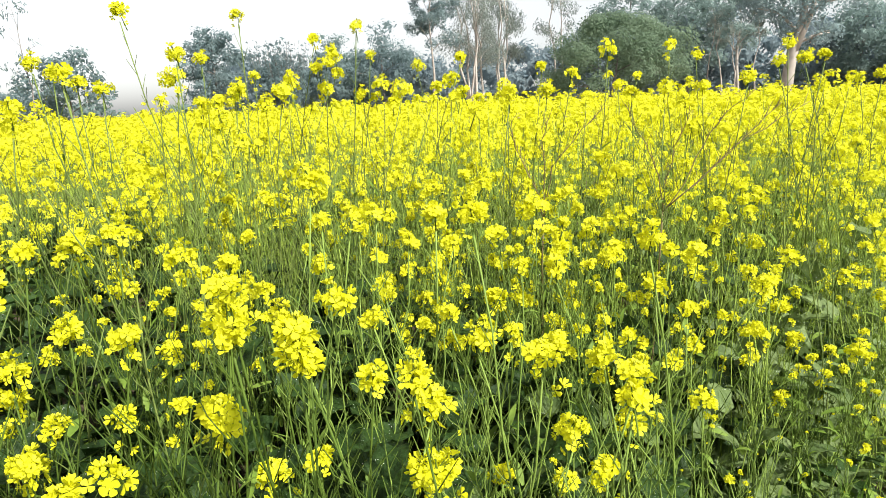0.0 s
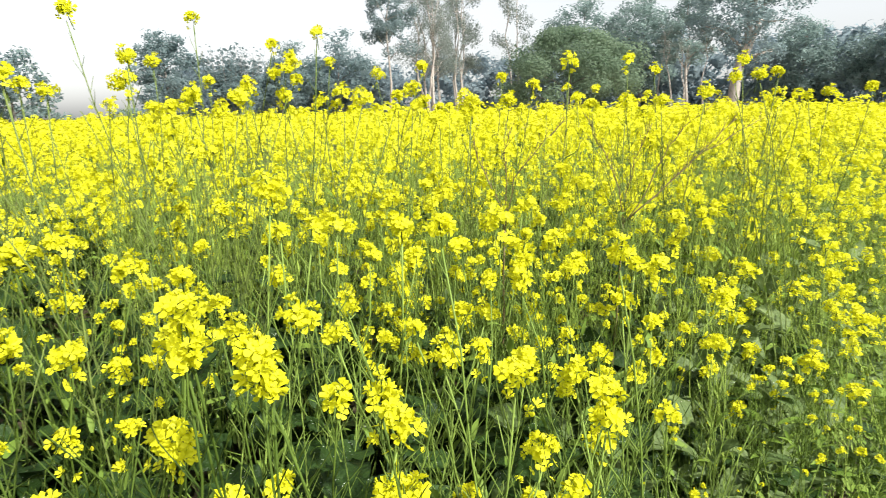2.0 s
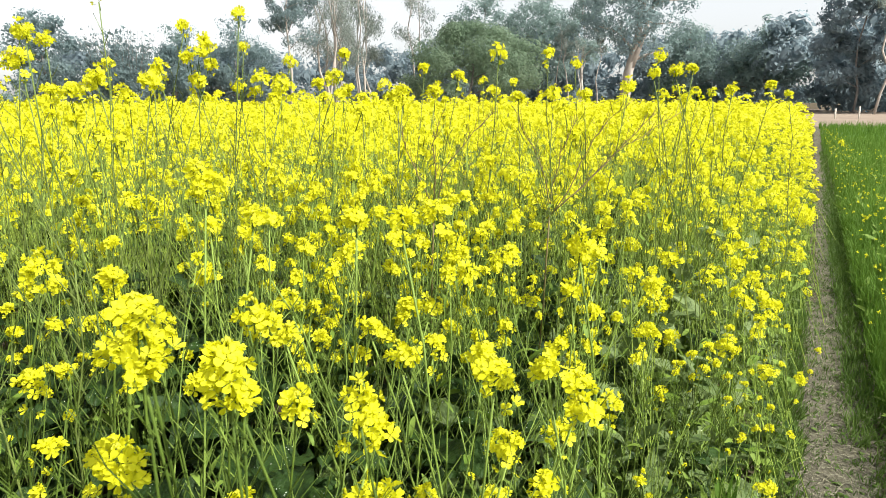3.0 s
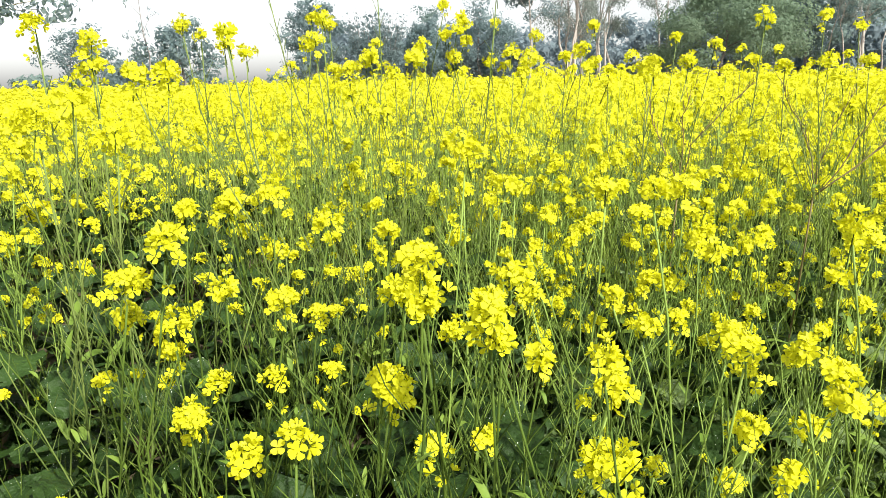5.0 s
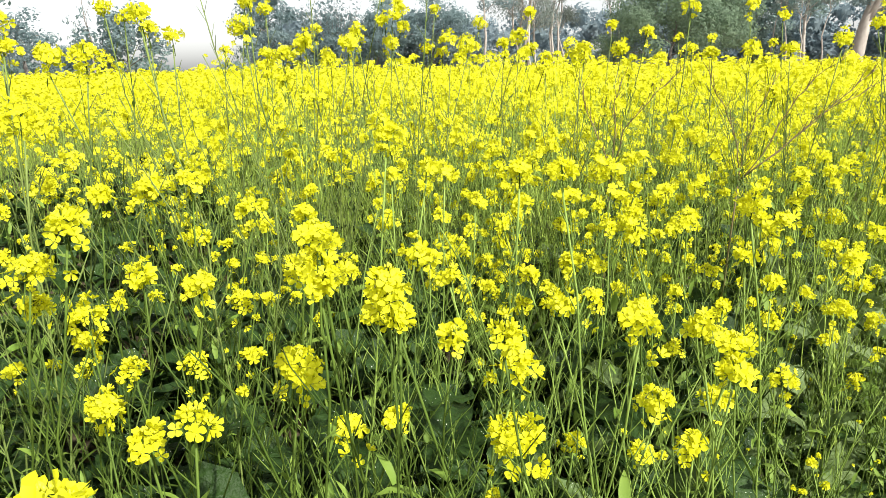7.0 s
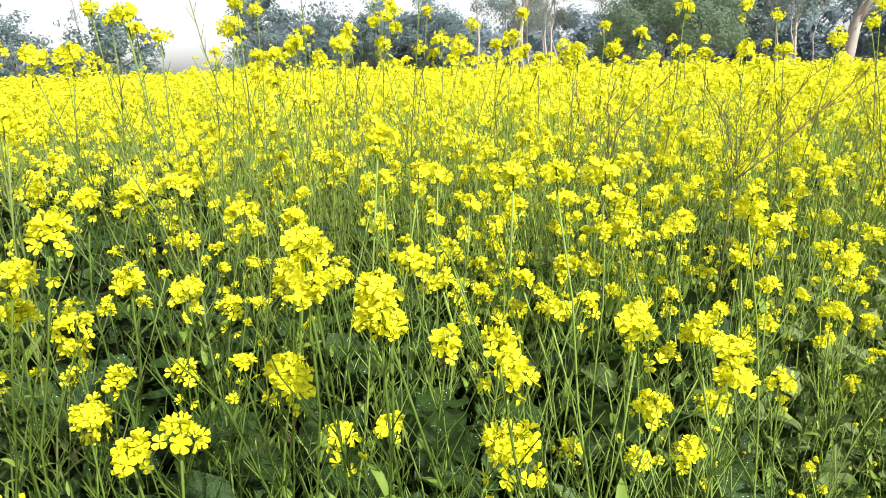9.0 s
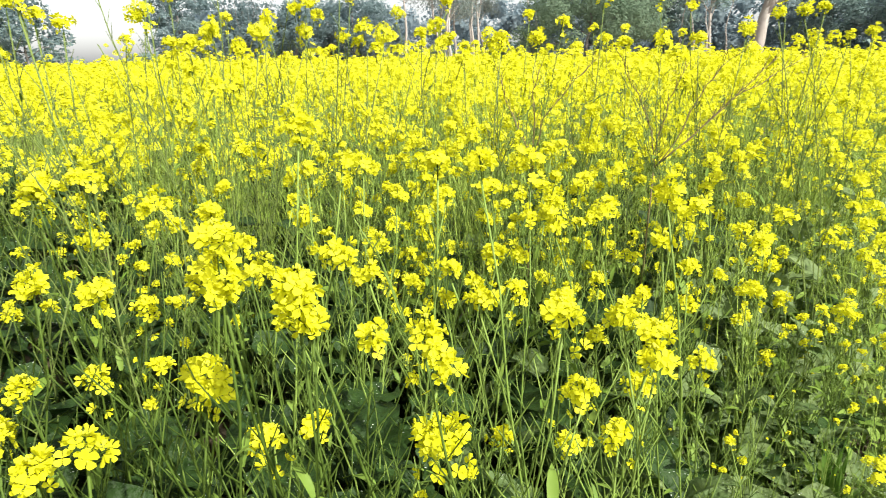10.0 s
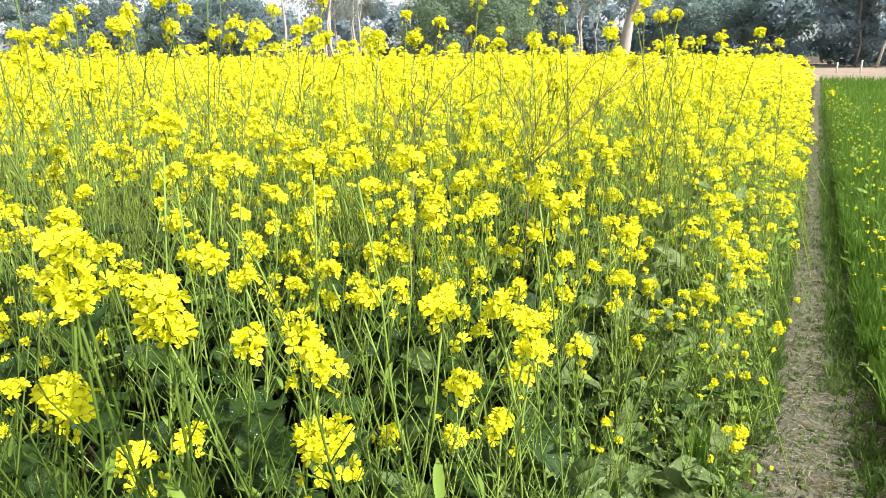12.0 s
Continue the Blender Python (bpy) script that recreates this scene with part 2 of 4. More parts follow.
tagged(new("bare_strip", strip("bare_strip", 39.5, 104, -120, 110, 0.03, 6, BARE, 1.0, 30)), "bare pale brown earth strip before the trees", "ground", kind="structure")

# ---------------------------------------------------------------- mustard: flowers, heads, leaves


def flower(petal_faces, cup=1.0, wide=1.0):
    """A four-petalled flower, about 20 mm across, opening to +z; the petals narrow to a claw. cup: how far they stand up."""
    g = Shape()
    for k in range(4):
        a = k * math.pi / 2 + 0.12 * (k % 2)
        ca, sa = math.cos(a), math.sin(a)
        w = wide * (1.0 if k % 2 else 0.9)
        outline = [(0.0006, 0.0, 0.0), (0.0067, 0.0046 * w, 0.0026 * cup), (0.0103, 0.0037 * w, 0.0036 * cup), (0.0112, 0.0002, 0.0022 * cup), (0.0102, -0.0038 * w, 0.0034 * cup), (0.0065, -0.0046 * w, 0.0028 * cup)]
        g.add([(x * ca - y * sa, x * sa + y * ca, z) for x, y, z in outline], petal_faces, 0)
    return g


def bud(g, p, r):
    x, y, z = p
    g.add([(x + r, y, z), (x, y + r, z), (x - r, y, z), (x, y - r, z), (x, y, z + 1.8 * r), (x, y, z - 1.5 * r)],
          [(0, 1, 4), (1, 2, 4), (2, 3, 4), (3, 0, 4), (1, 0, 5), (2, 1, 5), (3, 2, 5), (0, 3, 5)], 1)


OPEN_FLOWERS = [flower([(0, 1, 2, 3), (0, 3, 4, 5)], cup, wide) for cup, wide in ((0.5, 1.12), (1.2, 1.05), (2.4, 1.0))]
for bloom in OPEN_FLOWERS:
    bloom.add([(0.0011, 0, 0.0045), (-0.0006, 0.0010, 0.0045), (-0.0006, -0.0010, 0.0045), (0, 0, -0.002)], [(0, 1, 2), (0, 3, 1), (1, 3, 2), (2, 3, 0)], 1)
PLAIN_FLOWER = flower([(0, 1, 3), (0, 3, 5)])
CROSS_FLOWER = Shape()
for a in (0.0, math.pi / 2):
    ca, sa = math.cos(a), math.sin(a)
    CROSS_FLOWER.add([(x * ca - y * sa, x * sa + y * ca, z) for x, y, z in ((0.010, 0.0036, 0.002), (-0.010, 0.0036, 0.002), (-0.010, -0.0036, 0.002), (0.010, -0.0036, 0.002))], [(0, 1, 2, 3)], 0)


def head_shape(seed, radius, count, tall=0.8, full=True, bloom=None):
    """A raceme's crown: open flowers on a dome round a knot of buds; the origin is its middle."""
    r = random.Random(seed)
    g = Shape()
    lobes = [(Vector((0, 0, 0.1 * radius)), 0.62)] + [(Vector((math.cos(w), math.sin(w), r.uniform(-0.9, 0.3))) * radius * r.uniform(0.4, 0.7), r.uniform(0.38, 0.55)) for w in [r.uniform(0, 6.28) for _ in range(2 if count > 12 else 1)]]
    for i in range(count):
        mid, share = lobes[0] if r.random() < 0.5 else r.choice(lobes)
        w, u = i * 2.39996 + r.uniform(-0.4, 0.4), r.uniform(-0.45, 1.0)
        out = math.sqrt(max(0.0, 1 - u * u))
        way = Vector((out * math.cos(w), out * math.sin(w), u))
        p = mid + Vector((way.x, way.y, way.z * tall)) * (radius * share * (r.uniform(0.5, 1.2) if full else r.uniform(0.8, 1.1)))
        if r.random() < 0.07:
            p.z -= radius * r.uniform(0.6, 1.4)
        way = way + Vector((0, 0, 0.3)) + Vector([r.gauss(0, 0.42) for _ in range(3)])
        size = r.uniform(0.72, 1.12)
        g.moved(bloom or r.choice(OPEN_FLOWERS), Matrix.Translation(p) @ facing(way, r.uniform(0, 3)) @ Matrix.Scale(size, 4))
        if full:
            root = Vector((0, 0, min(p.z - 0.012, 0.2 * radius)))
            g.add([root, p + Vector((0.0009, 0, -0.002)), p + Vector((-0.0006, 0.0007, -0.002))], [(0, 1, 2)], 2)
    if full:
        g.tube([(0, 0, -radius * tall - 0.03), (0, 0, radius * tall * 0.7)], [0.0015, 0.001], 4, 2)
    return g


def bud_knot(radius, tall):
    """The knot of green buds at a raceme's tip."""
    g = Shape()
    for i in range(9):
        w, q = i * 2.4, i / 9
        bud(g, (0.006 * q * math.cos(w), 0.006 * q * math.sin(w), radius * tall * 0.86 - 0.004 * q), 0.0019)
    return g


HEAD_R = (0.016, 0.024, 0.031, 0.040, 0.050)
HEAD_N = (11, 20, 30, 42, 62)
HEADS = []
for k, (rad, cnt) in enumerate(zip(HEAD_R, HEAD_N)):
    HEADS.append([head_shape(100 * k + j, rad, cnt, tall).mesh("flower_head", [PETAL, BUD, STEM]) for j, tall in enumerate((0.75, 0.95, 1.2))])
BUDS = [[bud_knot(rad, tall).mesh("bud_knot", [PETAL, BUD]) for tall in (0.75, 0.95, 1.2)] for rad in HEAD_R]


def pod(g, root, way, length, mat=0):
    """A thin upright seed pod on its stalk."""
    up = Vector((0, 0, 1))
    mid = root + way * length * 0.35
    tip = mid + (way * 0.45 + up * 0.75).normalized() * length * 0.8
    g.tube([root, tip], [0.0013, 0.0008], 3, mat)


def stalk(g, r, a, b, r0, r1, steps=7, sway=0.02, mat=0, pods=0, pod_from=0.6):
    """A swaying stalk from a to b with pods along its upper part. Returns the points on it."""
    a, b = Vector(a), Vector(b)
    side = Vector((r.gauss(0, 1), r.gauss(0, 1), 0)) * sway
    pts = []
    for i in range(steps + 1):
        q = i / steps
        pts.append(a.lerp(b, q) + side * math.sin(math.pi * q) + Vector((r.gauss(0, 1), r.gauss(0, 1), 0)) * sway * 0.2 * (0 < i < steps))
    g.tube(pts, [r0 + (r1 - r0) * i / steps for i in range(steps + 1)], 5, mat)
    for k in range(pods):
        q = pod_from + (0.97 - pod_from) * (k + r.random() * 0.6) / pods
        i = min(int(q * steps), steps - 1)
        p = pts[i].lerp(pts[i + 1], q * steps - i)
        w = k * 2.4 + r.random()
        pod(g, p, Vector((math.cos(w), math.sin(w), 0.5 + 0.4 * r.random())).normalized(), r.uniform(0.035, 0.065), mat)
    return pts


def twig(g, r, root, way, length, pods=3):
    """A thin side twig that bends upward, with a few pods near its end."""
    side = Vector((math.cos(way), math.sin(way), 0))
    a = root + side * length * 0.34 + Vector((0, 0, length * 0.35))
    b = a + side * length * r.uniform(0.1, 0.3) + Vector((0, 0, length * 0.62))
    g.tube([root, a, b], [0.0014, 0.0011, 0.0006], 3, 0)
    for k in range(pods):
        w = way + k * 2.2 + r.random()
        pod(g, a.lerp(b, 0.25 + 0.7 * k / pods), Vector((math.cos(w), math.sin(w), 0.7)).normalized(), r.uniform(0.022, 0.045), 0)
    return a


def big_leaf(seed, nx=9, ny=6):
    """A broad lobed lower leaf on its stalk, along +x, cupped, wavy and toothed; lobes sit small along the stalk."""
    r = random.Random(seed)
    g = Shape()
    L, Wd = 0.19, 0.056 + 0.018 * r.random()
    g.tube([(0, 0, 0), (0.05, 0, 0.012), (0.09, 0, 0.022)], [0.003, 0.0024, 0.0018], 4, 1)
    droop, twist, fold = r.uniform(0.25, 0.8), r.uniform(-0.5, 0.5), r.uniform(0.012, 0.034)
    k = len(g.v)
    for i in range(nx + 1):
        q = i / nx
        w = Wd * (math.sin(math.pi * min(1, 0.06 + 0.93 * q ** 0.85)) ** 0.55) + 0.002
        for j in range(ny + 1):
            v = 2 * j / ny - 1
            rim = 1.0 if j in (0, ny) else 0.0
            tooth = 1 + rim * (0.11 * math.sin(q * 17 + seed + v) + 0.07 * (1 if (i + j) % 2 else -1))
            x = 0.055 + L * q + 0.014 * abs(v) * math.sin(9 * q + seed)
            z = 0.02 + 0.06 * q - droop * 0.17 * q * q + fold * abs(v) + 0.010 * math.sin(10 * q + 3.5 * v + seed) * abs(v)
            side = w * v * tooth
            g.v.append((x, side, z + twist * q * side))
    for i in range(nx):
        for j in range(ny):
            a = k + i * (ny + 1) + j
            g.f.append((a, a + ny + 1, a + ny + 2, a + 1))
            g.m.append(0)
    return g


def blade(length, width, bend, mat=0, steps=4):
    """A narrow leaf along +x that rises and bends over."""
    g = Shape()
    for i in range(steps + 1):
        q = i / steps
        w = width * (math.sin(math.pi * (0.12 + 0.86 * q)) ** 0.8)
        x, z = length * q * (0.75 + 0.25 * (1 - bend)), length * (0.55 * q - bend * q * q)
        g.v += [(x, -w, z + 0.25 * w), (x, 0, z), (x, w, z + 0.25 * w)]
    for i in range(steps):
        a = 3 * i
        g.f += [(a, a + 3, a + 4, a + 1), (a + 1, a + 4, a + 5, a + 2)]
        g.m += [mat, mat]
    return g


BIG_LEAVES = [big_leaf(i) for i in range(6)]
BIG_LEAF_MESH = [g.mesh("leaf", [SHADED_LEAF, STEM]) for g in BIG_LEAVES]
OLD_LIT_LEAF_MESH = [g.mesh("leaf", [OLD_LIT_LEAF, STEM]) for g in BIG_LEAVES]
NARROW = [blade(0.085 + 0.02 * i, 0.009 + 0.003 * i, 0.25 + 0.2 * (i % 3)) for i in range(4)]
NARROW_MESH = [g.mesh("leaf", [SMALL_LEAF]) for g in NARROW]

LABELS = {
    "front": "bright yellow flowering mustard plant with slender green stems",
    "field": "yellow flowering mustard plant with green pods among its neighbours",
    "tall": "tall thin mustard plant whose yellow head rises above the crop",
    "edge": "short mustard plant with small yellow heads beside the foot path",
}


def add_leaves(plant, r, pts, broad, narrow, leaf_scale=1.0):
    """Broad leaves low on the stem, narrow ones higher up."""
    for k in range(broad):
        p = pts[0].lerp(pts[-1], r.uniform(0.06, 0.52))
        s = r.uniform(0.42, 0.95) * leaf_scale
        m = Matrix.Translation(p) @ Matrix.Rotation(r.uniform(0, 6.28), 4, "Z") @ Matrix.Rotation(-r.uniform(-0.1, 0.7 if leaf_scale == 1.0 else 1.2), 4, "Y") @ Matrix.Scale(s, 4)
        part("leaf", r.choice(BIG_LEAF_MESH if leaf_scale == 1.0 else OLD_LIT_LEAF_MESH), plant, "broad lobed leaf darkened for shade, with painted dew glints" if leaf_scale == 1.0 else "dull grey-green lobed leaf lightened for sun, with painted dew glints", m)
    for k in range(narrow):
        p = pts[0].lerp(pts[-1], r.uniform(0.4, 0.85))
        m = Matrix.Translation(p) @ Matrix.Rotation(r.uniform(0, 6.28), 4, "Z") @ Matrix.Rotation(-r.uniform(0.2, 0.9), 4, "Y") @ Matrix.Scale(r.uniform(0.3, 0.62), 4)
        part("leaf", r.choice(NARROW_MESH), plant, "narrow green upper leaf", m)


def head_at(plant, r, p, radius, lean=(0, 0, 1)):
    k = min(range(len(HEAD_R)), key=lambda i: abs(HEAD_R[i] - radius))
    m = Matrix.Translation(p) @ facing(Vector(lean) + Vector((r.gauss(0, 0.12), r.gauss(0, 0.12), 0)), r.uniform(0, 6)) @ Matrix.Scale(radius / HEAD_R[k], 4)
    j = r.randrange(3)
    head = part("flower_head", HEADS[k][j], plant, "", m)
    if radius > 0.012:
        part("bud_knot", BUDS[k][j], head, "small knot of yellow-green buds")
    return head


def mustard_plant(base, tops, r, style, broad=4, narrow=3, extra=2, thick=0.0029, stem_mat=STEM, budding=0.3, leaf_scale=1.0, pods=13, twigs=5):
    """One plant from its foot to the given heads (x, y, z, radius), the first on the main stem; extra: side shoots in bud."""
    plant = new("mustard_plant")
    plant.location = base
    o = Vector(base)
    g = Shape()
    top = Vector(tops[0][:3]) - o
    rad = tops[0][3]
    end = top - Vector((0, 0, min(rad, 0.05) * 0.9))
    pts = stalk(g, r, (0, 0, -0.01), end, thick, 0.0017, 8, 0.034, pods=pods if end.z > 0.5 else 4, pod_from=0.55)
    heads = [(top, rad)]
    for x, y, z, q in tops[1:]:
        t = Vector((x, y, z)) - o
        k = r.randint(3, 5)
        stalk(g, r, pts[k], t - Vector((0, 0, q * 0.9)), 0.0024, 0.0012, 5, 0.015, pods=6, pod_from=0.45)
        heads.append((t, q))
    for k in range(extra):
        i = r.randint(2, 5)
        w = r.uniform(0, 6.28)
        rise = (end.z - pts[i].z) * r.uniform(0.45, 0.9)
        t = pts[i] + Vector((math.cos(w) * rise * 0.33, math.sin(w) * rise * 0.33, rise))
        stalk(g, r, pts[i], t, 0.0022, 0.001, 5, 0.034, pods=pods // 2, pod_from=0.35)
        if r.random() < budding:
            heads.append((t, r.uniform(0.009, 0.016)))
    axils = []
    for k in range(twigs):
        q = r.uniform(0.32, 0.86) * (len(pts) - 1)
        p = pts[int(q)].lerp(pts[int(q) + 1], q - int(q))
        w = r.uniform(0, 6.28)
        twig(g, r, p, w, r.uniform(0.06, 0.19), r.randint(1, 4))
        if q < 4.6:
            axils.append((p, w))
    part("stem", g.mesh("stem", [stem_mat]), plant)
    for p, w in axils[:3]:
        m = Matrix.Translation(p) @ Matrix.Rotation(w, 4, "Z") @ Matrix.Rotation(-r.uniform(0.0, 0.8), 4, "Y") @ Matrix.Scale(r.uniform(0.3, 0.6), 4)
        part("leaf", r.choice(NARROW_MESH), plant, "narrow green upper leaf", m)
    for p, q in heads:
        if q > 0.056:
            n = 3 if q < 0.075 else 6
            for k in range(n):
                w = k * 6.28 / n + r.random()
                head_at(plant, r, p + Vector((math.cos(w), math.sin(w), 0)) * q * 0.55 + Vector((0, 0, r.uniform(-0.6, 0.6) * q)), r.uniform(0.027, 0.037))
        else:
            head_at(plant, r, p, q)
    add_leaves(plant, r, pts, broad, narrow, leaf_scale)
    return tagged(plant, LABELS[style], "mustard plant", "mustard plants of the field")


# heads of the plants nearest to the path's corner: x, y, height, radius
FRONT = [
    (-0.776, 0.989, 1.159, 0.032), (-0.718, 0.918, 1.246, 0.037), (-0.661, 0.953, 1.0, 0.037), (-0.626, 1.002, 1.049, 0.028),
    (-0.624, 0.89, 1.326, 0.034), (-0.438, 0.719, 1.093, 0.025), (-0.356, 0.684, 1.141, 0.023), (-0.287, 0.85, 1.132, 0.043),
    (-0.262, 0.868, 1.263, 0.031), (-0.236, 0.918, 0.999, 0.033), (-0.211, 0.741, 1.347, 0.028), (-0.156, 0.883, 1.042, 0.022),
    (-0.133, 0.745, 1.292, 0.03), (-0.125, 0.925, 1.273, 0.03), (-0.081, 0.969, 1.131, 0.027), (-0.001, 0.791, 1.211, 0.028),
    (0.012, 0.869, 1.133, 0.037), (0.021, 0.844, 1.034, 0.053), (0.171, 0.843, 1.212, 0.029), (0.245, 1.032, 1.001, 0.038),
    (-0.235, 0.315, 1.306, 0.024), (0.274, 0.933, 1.172, 0.024), (0.287, 0.96, 0.969, 0.027), (0.299, 0.863, 1.136, 0.027), (0.315, 0.91, 1.151, 0.028),
]
# further heads of the long racemes in front
RACEMES = [(-0.214, 0.742, 1.314, 0.022), (-0.212, 0.74, 1.288, 0.017), (-0.134, 0.742, 1.276, 0.02), (-0.121, 0.745, 1.25, 0.017)]
MIDDLE = [
    (-0.888, 1.056, 1.008, 0.021), (-0.802, 1.138, 1.03, 0.037), (-0.787, 1.227, 1.3, 0.032), (-0.766, 1.101, 1.104, 0.041),
    (-0.747, 1.315, 1.293, 0.038), (-0.736, 1.312, 1.297, 0.04), (-0.726, 1.055, 0.94, 0.041), (-0.705, 1.197, 1.146, 0.035),
    (-0.65, 1.309, 1.198, 0.03), (-0.627, 1.283, 1.327, 0.038), (-0.59, 1.133, 0.996, 0.031), (-0.552, 1.281, 1.072, 0.029),
    (-0.549, 1.386, 1.248, 0.04), (-0.545, 1.112, 1.16, 0.04), (-0.476, 1.14, 1.01, 0.024), (-0.426, 1.538, 1.122, 0.029),
]
INNER = [
    (-0.356, 1.422, 1.1, 0.037), (-0.346, 1.118, 1.287, 0.029), (-0.31, 1.685, 1.144, 0.027), (-0.275, 1.566, 1.285, 0.028),
    (-0.243, 1.186, 1.082, 0.028), (-0.237, 1.314, 1.411, 0.041), (-0.164, 1.724, 1.27, 0.026), (-0.159, 1.316, 1.339, 0.023),
    (-0.102, 1.325, 1.179, 0.021), (-0.1, 1.141, 1.173, 0.021), (0.02, 1.16, 1.354, 0.03), (0.032, 1.491, 0.999, 0.02),
    (0.038, 1.153, 1.175, 0.021), (0.039, 1.627, 1.205, 0.025),
]
MIDDLE_RIGHT = [
    (0.084, 1.068, 1.371, 0.025), (0.088, 1.146, 1.122, 0.031), (0.129, 1.176, 0.83, 0.024), (0.139, 1.398, 1.128, 0.031),
    (0.155, 1.219, 1.109, 0.028), (0.162, 1.796, 1.188, 0.035), (0.2, 1.542, 1.079, 0.028), (0.232, 1.141, 1.117, 0.032),
    (0.241, 1.103, 0.858, 0.025), (0.273, 1.831, 1.248, 0.056), (0.281, 1.494, 1.159, 0.033), (0.351, 1.091, 0.977, 0.027),
    (0.384, 1.098, 1.31, 0.03), (0.455, 1.304, 1.17, 0.027), (0.514, 1.412, 1.217, 0.018), (0.536, 2.044, 1.061, 0.051),
    (0.655, 1.63, 1.161, 0.034), (0.905, 1.818, 1.016, 0.035),
]
EDGE = [
    (0.453, 1.77, 0.932, 0.031), (0.608, 1.425, 0.852, 0.036), (0.688, 1.747, 0.867, 0.032), (0.827, 1.693, 0.915, 0.046),
    (1.13, 2.127, 0.519, 0.031), (1.133, 2.167, 0.824, 0.034), (1.178, 2.159, 0.715, 0.033), (1.295, 1.727, 0.351, 0.036),
    (1.346, 2.071, 0.7, 0.044), (1.446, 2.401, 0.41, 0.028), (1.562, 2.087, 0.349, 0.018), (1.802, 2.531, 0.549, 0.038),
    (1.806, 2.25, 0.45, 0.028),
]
TALL = [
    (-1.014, 2.862, 1.768, 0.033), (-0.978, 1.966, 1.629, 0.027), (-0.93, 3.315, 1.713, 0.033), (-0.918, 2.011, 1.852, 0.034),
    (-0.779, 2.02, 1.654, 0.047), (-0.731, 2.392, 1.603, 0.043), (-0.704, 1.309, 1.637, 0.023), (-0.68, 1.805, 1.702, 0.029),
    (-0.625, 2.189, 1.846, 0.028), (-0.61, 2.684, 1.633, 0.045), (-0.503, 2.722, 1.812, 0.033), (-0.445, 2.654, 1.722, 0.087),
    (-0.249, 2.17, 1.793, 0.023), (-0.225, 2.635, 1.594, 0.068), (-0.203, 4.497, 1.782, 0.054), (0.078, 2.838, 1.726, 0.034),
    (0.231, 2.223, 1.569, 0.034), (0.521, 2.765, 1.64, 0.034), (0.58, 2.366, 1.705, 0.036), (1.003, 3.067, 1.752, 0.037),
    (1.036, 2.818, 1.691, 0.028),
]
# further heads that stand out over the crop
STANDING = [
    (-1.071, 1.247, 1.661, 0.03), (-1.057, 1.389, 1.638, 0.032), (-1.065, 1.386, 1.587, 0.04), (-1.055, 1.516, 1.569, 0.045),
    (-1.045, 1.642, 1.575, 0.045), (-0.977, 1.201, 1.525, 0.045), (-1.148, 1.924, 1.707, 0.03), (-1.108, 1.949, 1.68, 0.022),
    (-1.008, 1.891, 1.645, 0.03), (-0.962, 1.081, 1.485, 0.05), (-0.867, 1.156, 1.452, 0.04), (-0.697, 2.338, 1.622, 0.035),
    (-0.534, 2.277, 1.605, 0.045), (-0.946, 2.458, 1.762, 0.03), (-1.105, 2.62, 1.6, 0.03), (-0.524, 2.379, 1.654, 0.025),
    (-0.805, 2.411, 1.578, 0.04), (0.72, 2.584, 1.555, 0.035), (0.778, 2.357, 1.561, 0.04), (0.957, 2.506, 1.563, 0.04),
]
STANDING_RIGHT = [
    (1.055, 2.357, 1.588, 0.035), (1.583, 2.875, 1.543, 0.04), (0.244, 2.467, 1.555, 0.05), (0.409, 2.648, 1.577, 0.035),
    (-0.165, 2.668, 1.599, 0.05), (0.038, 2.874, 1.636, 0.05), (-0.311, 2.653, 1.595, 0.03), (1.494, 3.035, 1.483, 0.045),
    (0.547, 2.297, 1.217, 0.035), (1.034, 2.458, 1.234, 0.04),
]
SKYLINE = [
    (-0.349, 3.239, 1.781, 0.03), (0.458, 3.235, 1.692, 0.033), (1.033, 3.73, 1.643, 0.026), (-0.027, 2.967, 1.615, 0.035),
    (0.149, 2.965, 1.556, 0.035), (0.626, 3.006, 1.545, 0.036), (0.893, 3.561, 1.591, 0.028), (1.185, 2.414, 1.639, 0.029),
    (1.292, 2.449, 1.647, 0.03), (1.367, 2.464, 1.657, 0.028), (1.989, 3.319, 1.578, 0.026), (1.96, 3.101, 1.59, 0.031),
    (1.985, 2.843, 1.606, 0.032), (2.408, 3.277, 1.568, 0.027), (-0.456, 2.674, 1.612, 0.045), (-0.647, 2.477, 1.557, 0.038),
    (-0.86, 2.408, 1.581, 0.038), (1.307, 2.616, 1.709, 0.032), (0.996, 4.272, 1.667, 0.026),
]
rng = random.Random(7)
PLACED = []
